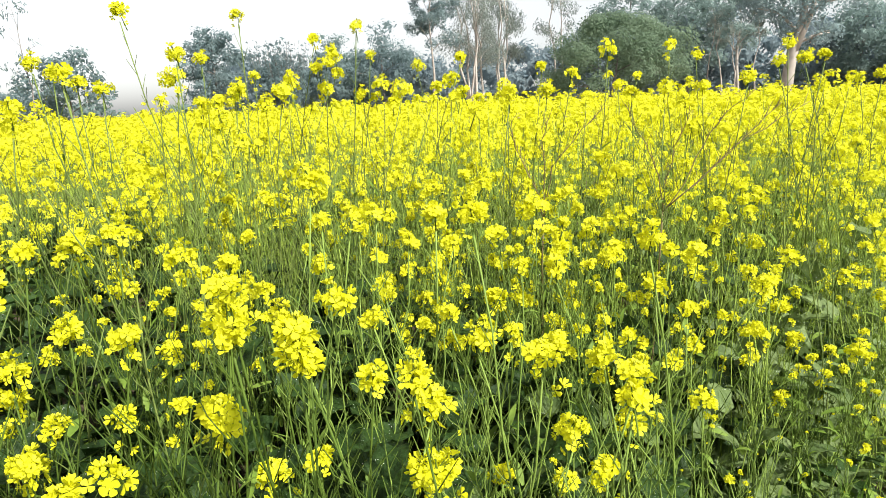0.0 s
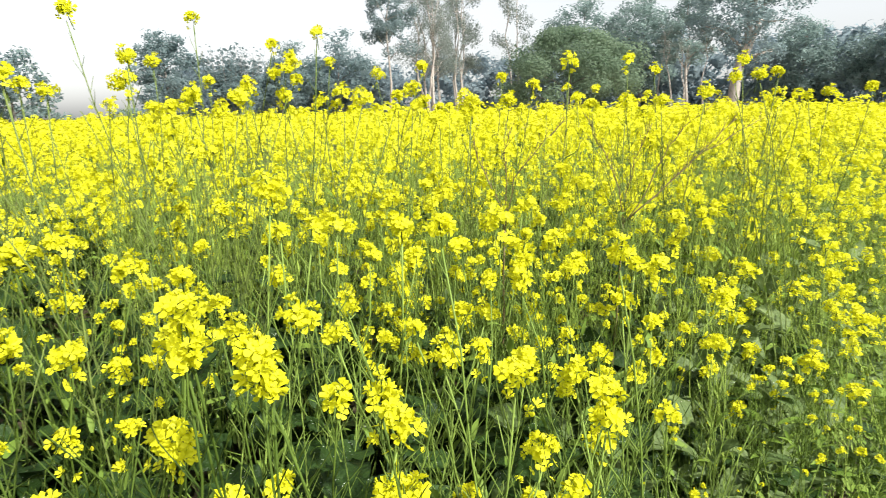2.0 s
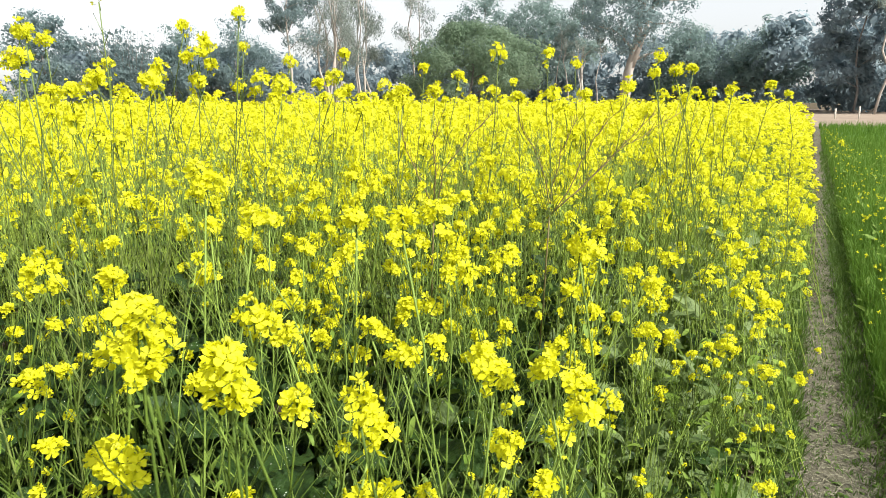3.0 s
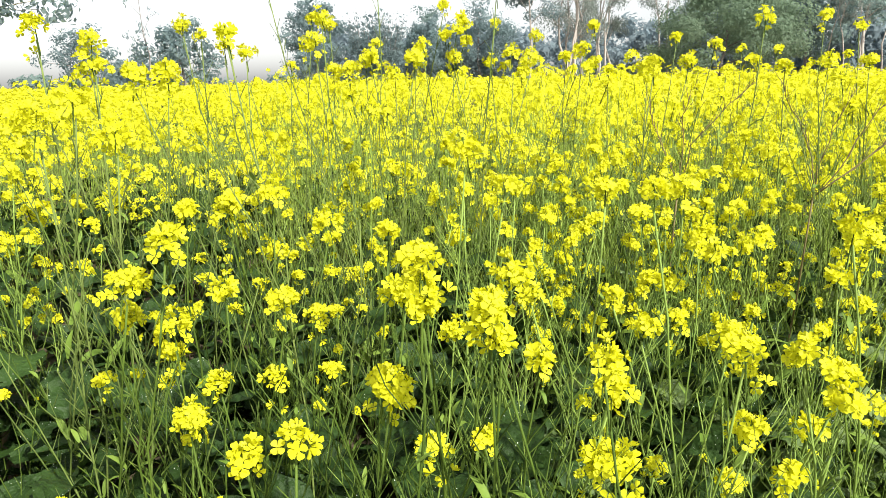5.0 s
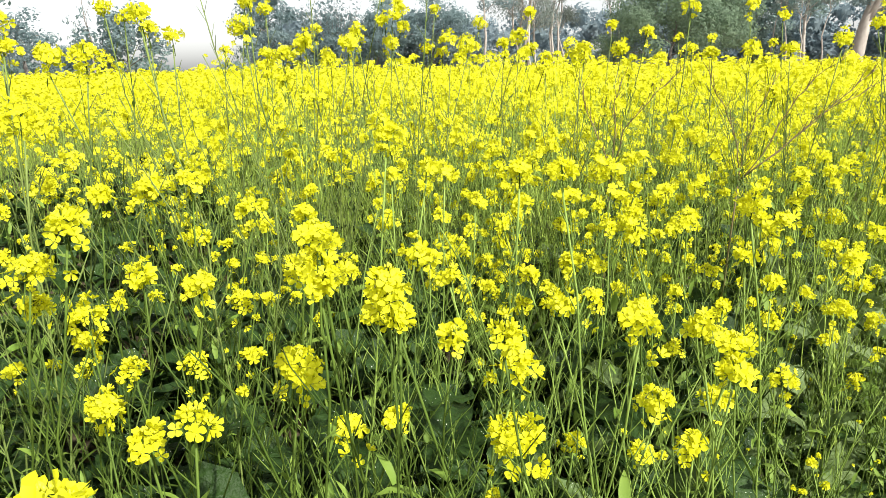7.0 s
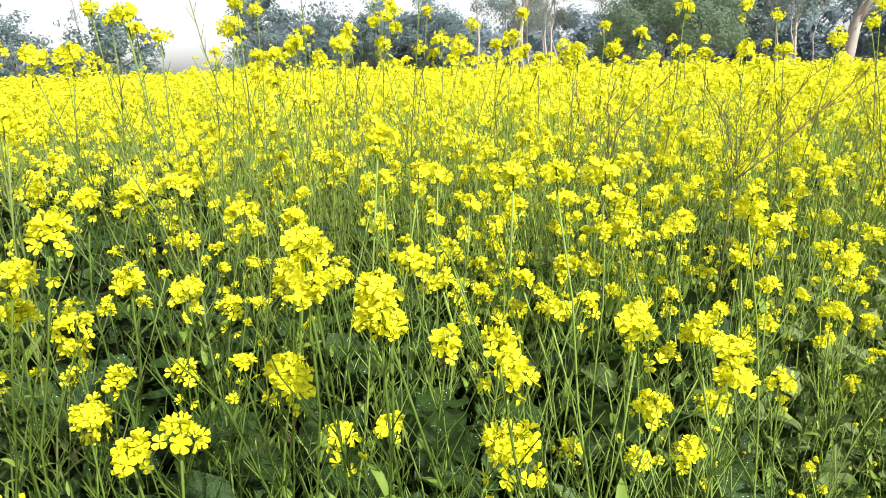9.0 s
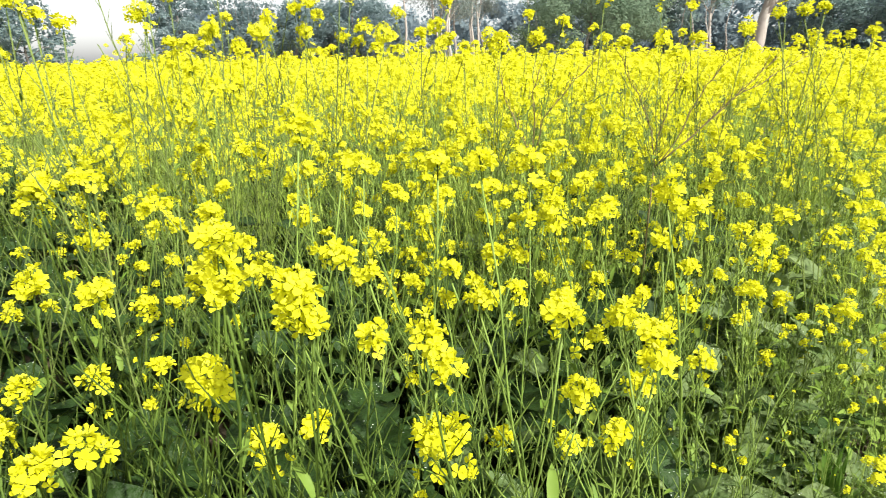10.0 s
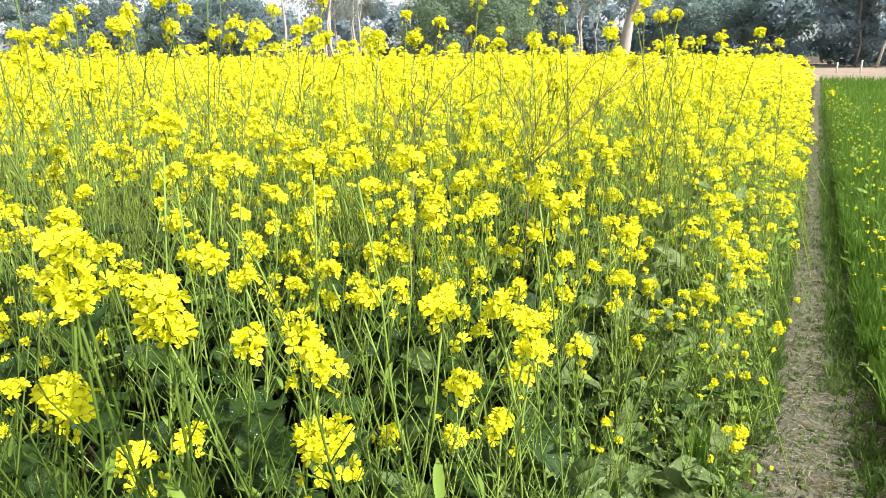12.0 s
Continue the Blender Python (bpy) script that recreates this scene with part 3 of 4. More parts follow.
for style, heads, broad in (("front", FRONT, 5), ("front", RACEMES, 1), ("field", MIDDLE, 4), ("field", INNER, 4), ("field", MIDDLE_RIGHT, 4), ("edge", EDGE, 3), ("tall", TALL, 3), ("tall", STANDING, 3), ("tall", STANDING_RIGHT, 3), ("tall", SKYLINE, 3)):
    for x, y, z, q in heads:
        lean = 0.22 * min(1.0, z)
        bx, by = x + rng.gauss(0.0, 0.85) * lean, y + rng.gauss(0.45, 0.7) * lean
        if across(bx, by) > -0.22:
            bx, by = place(along(bx, by), -0.25 - 0.1 * rng.random())
        # right of the middle, stems and leaves take the colours lightened for sun
        mustard_plant((bx, by, 0), [(x, y, z, q)], rng, style, broad, 5 if style == "front" else 3 if style != "edge" else 2, 1 if style in ("front", "field") and z < 1.3 else 2, leaf_scale=0.8 if x > 0.12 else 1.0, stem_mat=DULL_STEM if style == "tall" else LIT_STEM if x > (0.0 if style == "front" else -0.3) and y < 2.2 else STEM, pods=20 if style == "tall" else 13, thick=0.0026)
        PLACED.append((bx, by))

# seeding plants that have fallen aslant, with bare brown podded branches
def seeding_plant(base, fork, branches, seed):
    """branches: each the points that a long bare podded branch passes, from its root on the stem."""
    plant = new("mustard_plant")
    plant.location = base
    o = Vector(base)
    g = Shape()
    r = random.Random(seed)
    main = stalk(g, r, (0, 0, -0.01), Vector(fork) - o, 0.006, 0.003, 6, 0.01)
    for points in branches:
        pts = [main[-1]] + [Vector(q) - o for q in points]
        fine = []
        for i in range(len(pts) - 1):
            fine += [pts[i].lerp(pts[i + 1], q / 3) + Vector((r.gauss(0, 1), r.gauss(0, 1), r.gauss(0, 1))) * 0.003 for q in range(3)]
        fine.append(pts[-1])
        n = len(fine) - 1
        g.tube(fine, [0.0023 - 0.0012 * i / n for i in range(n + 1)], 5)
        for k in range(17):
            q = (0.2 + 0.78 * (k + r.random() * 0.6) / 17) * n
            i = min(int(q), n - 1)
            way = (fine[i + 1] - fine[i]).normalized() + Vector((r.gauss(0, 0.45), r.gauss(0, 0.45), r.gauss(0, 0.3)))
            pod(g, fine[i].lerp(fine[i + 1], q - i), way.normalized(), r.uniform(0.03, 0.055))
    part("stem", g.mesh("stem", [DRY_STEM]), plant)
    add_leaves(plant, r, main, 3, 1)
    return tagged(plant, "leaning seeding mustard plant with bare brownish podded branches", "mustard plant", "mustard plants of the field")


seeding_plant((0.78, 2.52, 0), (0.80, 2.42, 1.12), (
    ((0.80, 2.41, 1.216), (0.829, 2.40, 1.357), (0.885, 2.39, 1.486)),
    ((0.894, 2.40, 1.273), (0.953, 2.40, 1.407), (1.0, 2.39, 1.47), (1.09, 2.37, 1.55)),
    ((0.966, 2.40, 1.279), (1.059, 2.40, 1.367), (1.145, 2.40, 1.41), (1.295, 2.40, 1.50)),
    ((0.98, 2.40, 1.29), (1.119, 2.40, 1.426), (1.195, 2.40, 1.499)),
    ((0.775, 2.40, 1.26), (0.738, 2.40, 1.351), (0.678, 2.40, 1.453), (0.652, 2.40, 1.515))), 21)
seeding_plant((0.36, 2.70, 0), (0.37, 2.48, 1.10), (
    ((0.40, 2.44, 1.30), (0.499, 2.41, 1.434), (0.585, 2.40, 1.51)),
    ((0.37, 2.44, 1.27), (0.36, 2.42, 1.40), (0.38, 2.41, 1.47)),
    ((0.33, 2.45, 1.24), (0.27, 2.44, 1.37), (0.25, 2.43, 1.44))), 22)

# ---------------------------------------------------------------- the plants between them
TEMPLATES = []
for k in range(12):
    r = random.Random(500 + k)
    tops = [(r.gauss(0, 0.05), r.gauss(0, 0.05), 1.15, r.uniform(0.022, 0.034))]
    for j in range(r.randint(2, 4)):
        w = r.uniform(0, 6.28)
        d = r.uniform(0.05, 0.14)
        tops.append((d * math.cos(w), d * math.sin(w), r.uniform(0.8, 1.12), r.uniform(0.016, 0.03)))
    TEMPLATES.append(mustard_plant((0, 0, 0), tops, r, "field", 5, 3, 2, stem_mat=LIT_STEM if k % 2 else STEM))
GREEN = []
for k in range(6):
    r = random.Random(600 + k)
    GREEN.append(mustard_plant((0, 0, 0), [(0.02, 0.01, 0.95, 0.008)], r, "field", 12, 3, k % 2, budding=0.08, pods=5, twigs=2))

EDGING = []
for k in range(8):
    r = random.Random(650 + k)
    tops = [(r.gauss(0, 0.06), r.gauss(0, 0.06), 0.85, r.uniform(0.010, 0.02) if k % 4 == 1 else 0.006)]
    for j in range(1 if k % 4 == 1 else 0):
        w = r.uniform(0, 6.28)
        tops.append((0.1 * math.cos(w), 0.1 * math.sin(w), r.uniform(0.55, 0.8), r.uniform(0.010, 0.018)))
    EDGING.append(mustard_plant((0, 0, 0), tops, r, "edge", 10, 4, 2, budding=0.02, leaf_scale=0.8, pods=7, stem_mat=LIT_STEM if k % 2 else STEM, twigs=3))


def crop_height(x, y):
    """The crop is low at the path's side and rises inwards."""
    q = max(0.0, min(1.0, (-0.35 - across(x, y)) / 0.75))
    return 0.62 + 0.58 * q ** 0.7


rng = random.Random(11)
used_t, used_g, used_e, spots = set(), set(), set(), list(PLACED)
near = []
tries = 0
while len(near) < 120 and tries < 20000:
    tries += 1
    a, d = radians(rng.uniform(-62, 46)), math.sqrt(rng.uniform(0.8 ** 2, 2.9 ** 2))
    x, y = d * math.sin(a), d * math.cos(a)
    if d < 2.6 and x < -0.25 and rng.random() < 0.66:
        continue
    if across(x, y) > FIELD_EDGE or any((x - u) ** 2 + (y - v) ** 2 < 0.0075 for u, v in spots):
        continue
    spots.append((x, y))
    near.append((x, y, d))
for k in range(88):
    x, y = place(-0.8 + 6.8 * rng.random() ** 1.9, rng.uniform(-0.75, -0.15))
    near.append((x, y, 9.0))
for x, y, d in near:
    h = crop_height(x, y)
    if d > 8:
        kinds, used, size = (EDGING, used_e, h * rng.uniform(0.6, 1.05)) if rng.random() < 0.84 else (TEMPLATES, used_t, h / 1.15 * rng.uniform(0.6, 0.95))
    elif across(x, y) > -0.8 and rng.random() < 0.6:
        kinds, used, size = EDGING, used_e, h * rng.uniform(0.8, 1.15)
    elif d < 1.75 or (x < -0.42 * y and (d < 2.2 or rng.random() < 0.5)):
        kinds, used, size = GREEN, used_g, h * rng.uniform(0.78, 0.95)
    else:
        kinds, used, size = TEMPLATES, used_t, h / 1.15 * rng.uniform(0.85, 1.14)
    k = rng.randrange(len(kinds))
    src = kinds[k]
    m = pose(x, y, 0, rng.gauss(0, 6), rng.gauss(0, 6), rng.uniform(0, 360)) @ Matrix.Scale(size, 4)
    if k in used:
        copy_thing(src, m)
    else:
        src.matrix_basis = m
        used.add(k)

# ---------------------------------------------------------------- the rest of the field, past counting
MID_HEADS = [head_shape(900 + k, rad, cnt, 0.9, False, CROSS_FLOWER) for k, (rad, cnt) in enumerate(((0.022, 12), (0.029, 17), (0.036, 22)))]


def far_head(seed):
    """A far crown: a handful of tilted petal pairs."""
    r = random.Random(seed)
    g = Shape()
    for k in range(5):
        w = k * 2.4
        p = Vector((0.026 * math.cos(w) * r.uniform(0.4, 1.2), 0.026 * math.sin(w) * r.uniform(0.4, 1.2), r.uniform(-0.03, 0.025)))
        m = Matrix.Translation(p) @ facing((math.cos(w) * 0.6 + r.gauss(0, 0.4), math.sin(w) * 0.6 + r.gauss(0, 0.4), 0.8))
        s = 0.0185
        g.add([m @ Vector(q) for q in ((s, 0, 0), (0, s * 0.6, 0.003), (-s, 0, 0), (0, -s * 0.6, 0.003))], [(0, 1, 2, 3)], 0)
    return g


FAR_HEADS = [far_head(k) for k in range(4)]


def thin_stem(seed, pods=4):
    """A standing stem one metre high that ends at z = 0, with a few pods."""
    r = random.Random(seed)
    g = Shape()
    a, b = r.gauss(0, 0.08), r.gauss(0, 0.08)
    g.tube([(a, b, -1.0), (a * 0.3, b * 0.3, -0.45), (0, 0, 0)], [0.003, 0.0019, 0.0009], 3, 0)
    for k in range(2 if pods > 6 else 0):
        w, low = r.uniform(0, 6.28), r.uniform(-0.6, -0.25)
        g.tube([(a * 0.3, b * 0.3, low), (a * 0.3 + 0.07 * math.cos(w), b * 0.3 + 0.07 * math.sin(w), low + r.uniform(0.12, 0.24))], [0.0017, 0.0006], 3, 0)
    for k in range(pods):
        w = k * 2.4 + r.random()
        p = Vector((0, 0, -0.05 - (0.28 if pods < 6 else 0.5) * k / pods))
        tip = p + Vector((math.cos(w) * 0.03, math.sin(w) * 0.03, 0.05))
        side = Vector((-math.sin(w), math.cos(w), 0)) * 0.0018
        g.add([p, p.lerp(tip, 0.5) + side, tip, p.lerp(tip, 0.5) - side], [(0, 1, 2, 3)], 0)
    return g


STEMS = [thin_stem(k) for k in range(5)]
PODDED_STEMS = [thin_stem(20 + k, 9) for k in range(6)]
nrng = np.random.default_rng(5)


def scatter(count, d0, d1, a0, a1):
    """Places of the field in a ring round the path's corner, evenly spread."""
    a = np.radians(nrng.uniform(a0, a1, count))
    d = np.sqrt(nrng.uniform(d0 * d0, d1 * d1, count))
    x, y = d * np.sin(a), d * np.cos(a)
    n = (x - PATH_O[0]) * PATH_N[0] + (y - PATH_O[1]) * PATH_N[1]
    s = (x - PATH_O[0]) * PATH_U[0] + (y - PATH_O[1]) * PATH_U[1]
    edge = np.where(s > 2.0, -0.15, FIELD_EDGE) + 0.07 * np.sin(s * 5.0)
    keep = (n < edge) & (s < FIELD_END)
    return x[keep], y[keep], n[keep]


def heights(n, mean, spread_, tall_share):
    q = np.clip((-0.05 - n) / 0.8, 0, 1) ** 0.8
    h = (0.42 + (mean - 0.42) * q) * (1 + nrng.normal(0, spread_, len(n)))
    tall = nrng.random(len(n)) < tall_share
    return np.minimum(np.where(tall, h + nrng.uniform(0.1, 0.36, len(n)) * q, h), mean + 0.38)


def field_band(name, label, d0, d1, a0, a1, per_m2, protos, size, mean, tall_share, stems=None, leaves=0.0, spread_=0.11, stemmed=1.0, stem_mat=STEM):
    area = math.radians(a1 - a0) / 2 * (d1 * d1 - d0 * d0)
    x, y, n = scatter(int(area * per_m2 / 4), d0, d1, a0, a1)
    h = heights(n, mean, spread_, tall_share)
    x, y = np.repeat(x, 4) + nrng.normal(0, 0.048, 4 * len(x)), np.repeat(y, 4) + nrng.normal(0, 0.048, 4 * len(n))
    h = np.repeat(h, 4) - np.abs(nrng.normal(0, 0.115, 4 * len(n)))
    pos = np.stack([x, y, h], 1)
    c = nrng.integers(0, len(protos), len(x))
    me = spread(name + "_heads", protos, c, transforms(nrng, pos, nrng.uniform(0.55, 1.5, len(x)) * size, 0.25), [PETAL, BUD, STEM])
    tagged(new(name + "_flowers", me), label, "flowers", kind="stuff")
    if stems:
        own = nrng.random(len(x)) < stemmed
        c = nrng.integers(0, len(stems), own.sum())
        sc = np.stack([np.ones(own.sum()), np.ones(own.sum()), h[own]], 1)
        me = spread(name + "_stems", stems, c, transforms(nrng, pos[own] - (0, 0, 0.02), sc, 0.12), [stem_mat])
        tagged(new(name + "_stems", me), "crowd of slender green mustard stems with pods", "stems", kind="stuff")
    if leaves:
        x, y, n = scatter(int(area * leaves), d0, d1, a0, a1)
        pos = np.stack([x, y, nrng.uniform(0.1, 0.75, len(x)) * np.clip(heights(n, 1.0, 0.05, 0), 0.4, 1.2)], 1)
        c = nrng.integers(0, len(NARROW), len(x))
        me = spread(name + "_leaves", NARROW, c, transforms(nrng, pos, nrng.uniform(0.5, 1.0, len(x)), 0.5), [SMALL_LEAF])
        tagged(new(name + "_leaves", me), "green mustard leaves between the stems", "leaves", kind="stuff")


FULL_HEADS = [head_shape(1200 + k, rad, cnt, 0.9, True) for k, (rad, cnt) in enumerate(((0.02, 12), (0.026, 18), (0.032, 24)))]
PLAIN_HEADS = [head_shape(1300 + k, rad, cnt, 0.9, False, PLAIN_FLOWER) for k, (rad, cnt) in enumerate(((0.02, 11), (0.026, 16), (0.032, 22)))]
BARE_STEM = Shape()
BARE_STEM.add([(0.004, 0, -1.0), (0, 0.003, -1.0), (0.0005, 0, 0)], [(0, 1, 2)], 0)
LIGHT_STEMS = [BARE_STEM]
NEAR_LABEL = "dense bright yellow mustard heads in the field"
field_band("sparse_field", NEAR_LABEL, 2.1, 3.4, -58, -20, 22, FULL_HEADS, 1.15, 1.25, 0.16, STEMS, leaves=24, spread_=0.15, stemmed=0.25)
field_band("near_field", NEAR_LABEL, 2.1, 3.5, -20, 44, 78, FULL_HEADS, 0.95, 1.22, 0.16, PODDED_STEMS, leaves=230, spread_=0.17, stemmed=0.9, stem_mat=POD_STEM)
# This left band keeps the dark stem colour to stand in for its shade.
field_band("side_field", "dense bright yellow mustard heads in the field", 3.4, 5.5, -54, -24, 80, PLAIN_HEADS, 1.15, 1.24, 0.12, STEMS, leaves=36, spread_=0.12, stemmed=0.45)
field_band("inner_field", "dense bright yellow mustard heads in the field", 3.4, 5.5, -24, 44, 132, PLAIN_HEADS, 1.15, 1.24, 0.12, PODDED_STEMS, leaves=120, spread_=0.13, stemmed=0.8, stem_mat=POD_STEM)
field_band("middle_field", "dense yellow mustard heads further into the field", 5.5, 9, -50, 44, 92, MID_HEADS, 1.28, 1.27, 0.08, STEMS, leaves=30, spread_=0.10, stemmed=0.8, stem_mat=POD_STEM)
field_band("broad_field", "dense yellow mustard heads further into the field", 9, 15, -49, 44, 84, FAR_HEADS, 1.4, 1.26, 0.06, LIGHT_STEMS, leaves=8, spread_=0.09, stem_mat=LIT_STEM)
field_band("outer_field", "yellow mustard heads merging into a sheet", 15, 28, -48, 44, 40, FAR_HEADS, 1.8, 1.24, 0.04, LIGHT_STEMS, leaves=3, spread_=0.08)
field_band("far_field", "distant yellow mustard heads merging into a sheet", 28, 66, -48, 44, 9.5, FAR_HEADS, 2.8, 1.22, 0.03)
field_band("back_field", "yellow mustard heads behind the path's corner", 1.6, 7, -150, -58, 60, FAR_HEADS, 1.3, 1.25, 0.04, LIGHT_STEMS, leaves=26)

# ---------------------------------------------------------------- weeds, grass, wheat and litter along the path


def ribbon(length, width, bend, steps):
    """A grass blade along +x that rises, tapers and bends over."""
    g = Shape()
    for i in range(steps):
        q = i / steps
        w = width * (1 - 0.5 * q)
        g.v += [(length * q, -w, length * (0.55 * q - bend * q * q)), (length * q, w, length * (0.55 * q - bend * q * q))]
    g.v.append((length, 0, length * (0.55 - bend)))
    for i in range(steps - 1):
        g.f.append((2 * i, 2 * i + 2, 2 * i + 3, 2 * i + 1))
    g.f.append((2 * steps - 2, 2 * steps, 2 * steps - 1))
    g.m = [0] * len(g.f)
    return g


def tuft(seed, blades, length, width, steps=3, mat=0, rise=0.35, arch=(0.05, 0.45)):
    r = random.Random(seed)
    g = Shape()
    for k in range(blades):
        b = ribbon(length * r.uniform(0.6, 1.1), width, r.uniform(*arch), steps)
        m = Matrix.Translation((r.gauss(0, 0.012), r.gauss(0, 0.012), 0)) @ Matrix.Rotation(r.uniform(0, 6.28), 4, "Z") @ Matrix.Rotation(-r.uniform(rise, rise + 0.6), 4, "Y")
        g.moved(b, m)
    return g


def band(count, s0, s1, n0, n1, power=1.0):
    s = s0 + (s1 - s0) * nrng.random(count) ** power
    n = nrng.uniform(n0, n1, count)
    x = PATH_O[0] + s * PATH_U[0] + n * PATH_N[0]
    y = PATH_O[1] + s * PATH_U[1] + n * PATH_N[1]
    return np.stack([x, y, np.zeros(count)], 1)


def strew(name, label, category, protos, pos, size, tilt, mats):
    c = nrng.integers(0, len(protos), len(pos))
    me = spread(name, protos, c, transforms(nrng, pos, nrng.uniform(0.7, 1.25, len(pos)) * size, tilt), mats)
    return tagged(new(name, me), label, category, kind="stuff")


def rising(pos):
    """Wheat kept short at the path's side to lessen its shaded strip; full height a little way in."""
    n = (pos[:, 0] - PATH_O[0]) * PATH_N[0] + (pos[:, 1] - PATH_O[1]) * PATH_N[1]
    return np.clip(0.55 + (n - 0.24) * 2.2, 0.55, 1.05)


OVATE = [blade(0.035 + 0.012 * k, 0.011 + 0.005 * k, 0.3 + 0.15 * (k % 3)) for k in range(4)]
WHEAT_TUFTS = [tuft(k, 9, 0.30, 0.0042, rise=0.95, arch=(0.15, 0.75)) for k in range(6)]
WHEAT_LIGHT = [tuft(20 + k, 7, 0.30, 0.0058, 2, rise=0.95, arch=(0.1, 0.6)) for k in range(5)]
SPRIGS = [tuft(60 + k, 5, 0.035, 0.0022, 2) for k in range(4)]
GRASS_TUFTS = [tuft(40 + k, 7, 0.10, 0.0028, 2) for k in range(4)]
pos = np.concatenate([band(2500, -1.2, 7, 0.3, 1.35), band(450, 1.2, 7, 0.24, 0.34)])
strew("wheat_near", "lush green young wheat beside the foot path", "wheat", WHEAT_TUFTS, pos, rising(pos), 0.12, [WHEAT])
strew("wheat_inner", "green young wheat covering the neighbouring field", "wheat", WHEAT_LIGHT, np.concatenate([band(2700, -6, 7, 1.3, 5.5), band(750, -6, -1.1, 0.3, 1.35)]), 1.0, 0.12, [WHEAT])
pos = band(5500, 7, 24, 0.24, 3.5, 1.4)
strew("wheat_middle", "lush green young wheat beside the foot path", "wheat", WHEAT_LIGHT, pos, 1.05 * rising(pos), 0.12, [WHEAT])
strew("wheat_far", "green wheat spreading to the bare strip", "wheat", WHEAT_LIGHT, band(3200, 18, 39, 0.2, 10), 1.2, 0.12, [WHEAT])
strew("verge_grass", "short green grass along the foot path", "grass", GRASS_TUFTS, np.concatenate([band(700, -1.5, 9, -0.45, -0.15), band(900, 0.2, 6, -0.24, -0.1), band(1000, -1, 9, 0.17, 0.36), band(700, 6, 24, 0.16, 0.3), band(500, 0.8, 7, 0.1, 0.2), band(700, 9, 40, -0.45, -0.09), band(600, 3, 20, -0.3, -0.1), band(400, 3, 20, 0.08, 0.2)]), 0.9, 0.2, [GRASS])
strew("field_weeds", "low green weeds on the soil under the mustard", "weeds", GRASS_TUFTS, band(1500, -1.5, 5, -1.6, -0.4), 1.1, 0.25, [GRASS])
strew("path_sprigs", "tiny green sprigs pushing through the trodden path", "grass", SPRIGS, np.concatenate([band(2600, -2.5, 5, -0.26, 0.27), band(900, 5, 12, -0.2, 0.2)]) + (0, 0, 0.004), 1.0, 0.3, [GRASS])
strew("margin_leaves", "narrow mustard leaves among the wheat's margin", "leaves", NARROW, np.concatenate([band(900, 0.5, 9, 0.26, 0.95) + (0, 0, 0.07), band(600, 0.5, 9, 0.45, 1.0) + (0, 0, 0.18), band(800, 9, 24, 0.4, 1.4) + (0, 0, 0.2)]), 1.0, 0.6, [SMALL_LEAF])
strew("edge_herbs", "small green seedling leaves at the field's edge", "leaves", OVATE, np.concatenate([band(1700, -1.2, 4.0, -1.0, -0.14) + (0, 0, 0.03), band(1000, -1.2, 4.0, -1.1, -0.2) + (0, 0, 0.10), band(900, 4.0, 10, -0.6, -0.06) + (0, 0, 0.05)]), 1.0, 0.6, [SMALL_LEAF])
strew("path_litter_leaves", "green clippings on the foot path", "litter", OVATE[:2], np.concatenate([band(500, -1.5, 4.5, -0.2, 0.26), band(300, -1.5, 4.5, 0.14, 0.32)]) + (0, 0, 0.008), 0.6, 0.15, [GRASS])
straws = []
for k in range(4):
    b = Shape()
    b.add([(-0.02 - 0.006 * k, 0, 0.001), (0, -0.0011, 0.004 + 0.002 * k), (0.022, 0.004 * (k - 1), 0.003), (0, 0.0011, 0.003 + 0.002 * k)], [(0, 1, 3), (1, 2, 3)], 0)
    straws.append(b)
strew("straw_litter", "dry straw bits lying on the foot path", "straw", straws, np.concatenate([band(15000, -2, 4.5, -0.24, 0.28), band(8000, 4.5, 16, -0.15, 0.14), band(5000, -1.2, 4.5, -1.0, -0.24)]) + (0, 0, 0.012), 0.85, 0.15, [STRAW])
pos = np.concatenate([band(300, 1.0, 26, 0.2, 0.7, 1.3), band(70, 1.0, 16, 0.6, 1.4, 1.2)])
pos[:, 2] = nrng.uniform(0.28, 0.5, len(pos))
me = spread("stray_flowers", MID_HEADS[:1], np.zeros(len(pos), int), transforms(nrng, pos, nrng.uniform(0.35, 0.75, len(pos)), 0.3), [PETAL, BUD, STEM])
tagged(new("stray_flowers", me), "small stray yellow mustard flowers in the wheat's margin", "flowers", kind="stuff")
# the lush tuft at the field's corner
tuft_blades = tuft(91, 60, 0.33, 0.005, 4, rise=0.85, arch=(0.05, 0.5))
corner_tuft = new("grass_tuft", tuft_blades.mesh("grass_tuft", [WHEAT]))
corner_tuft.location = (1.24, 1.84, 0)
tagged(corner_tuft, "lush bright green grass tuft at the field's edge", "grass")
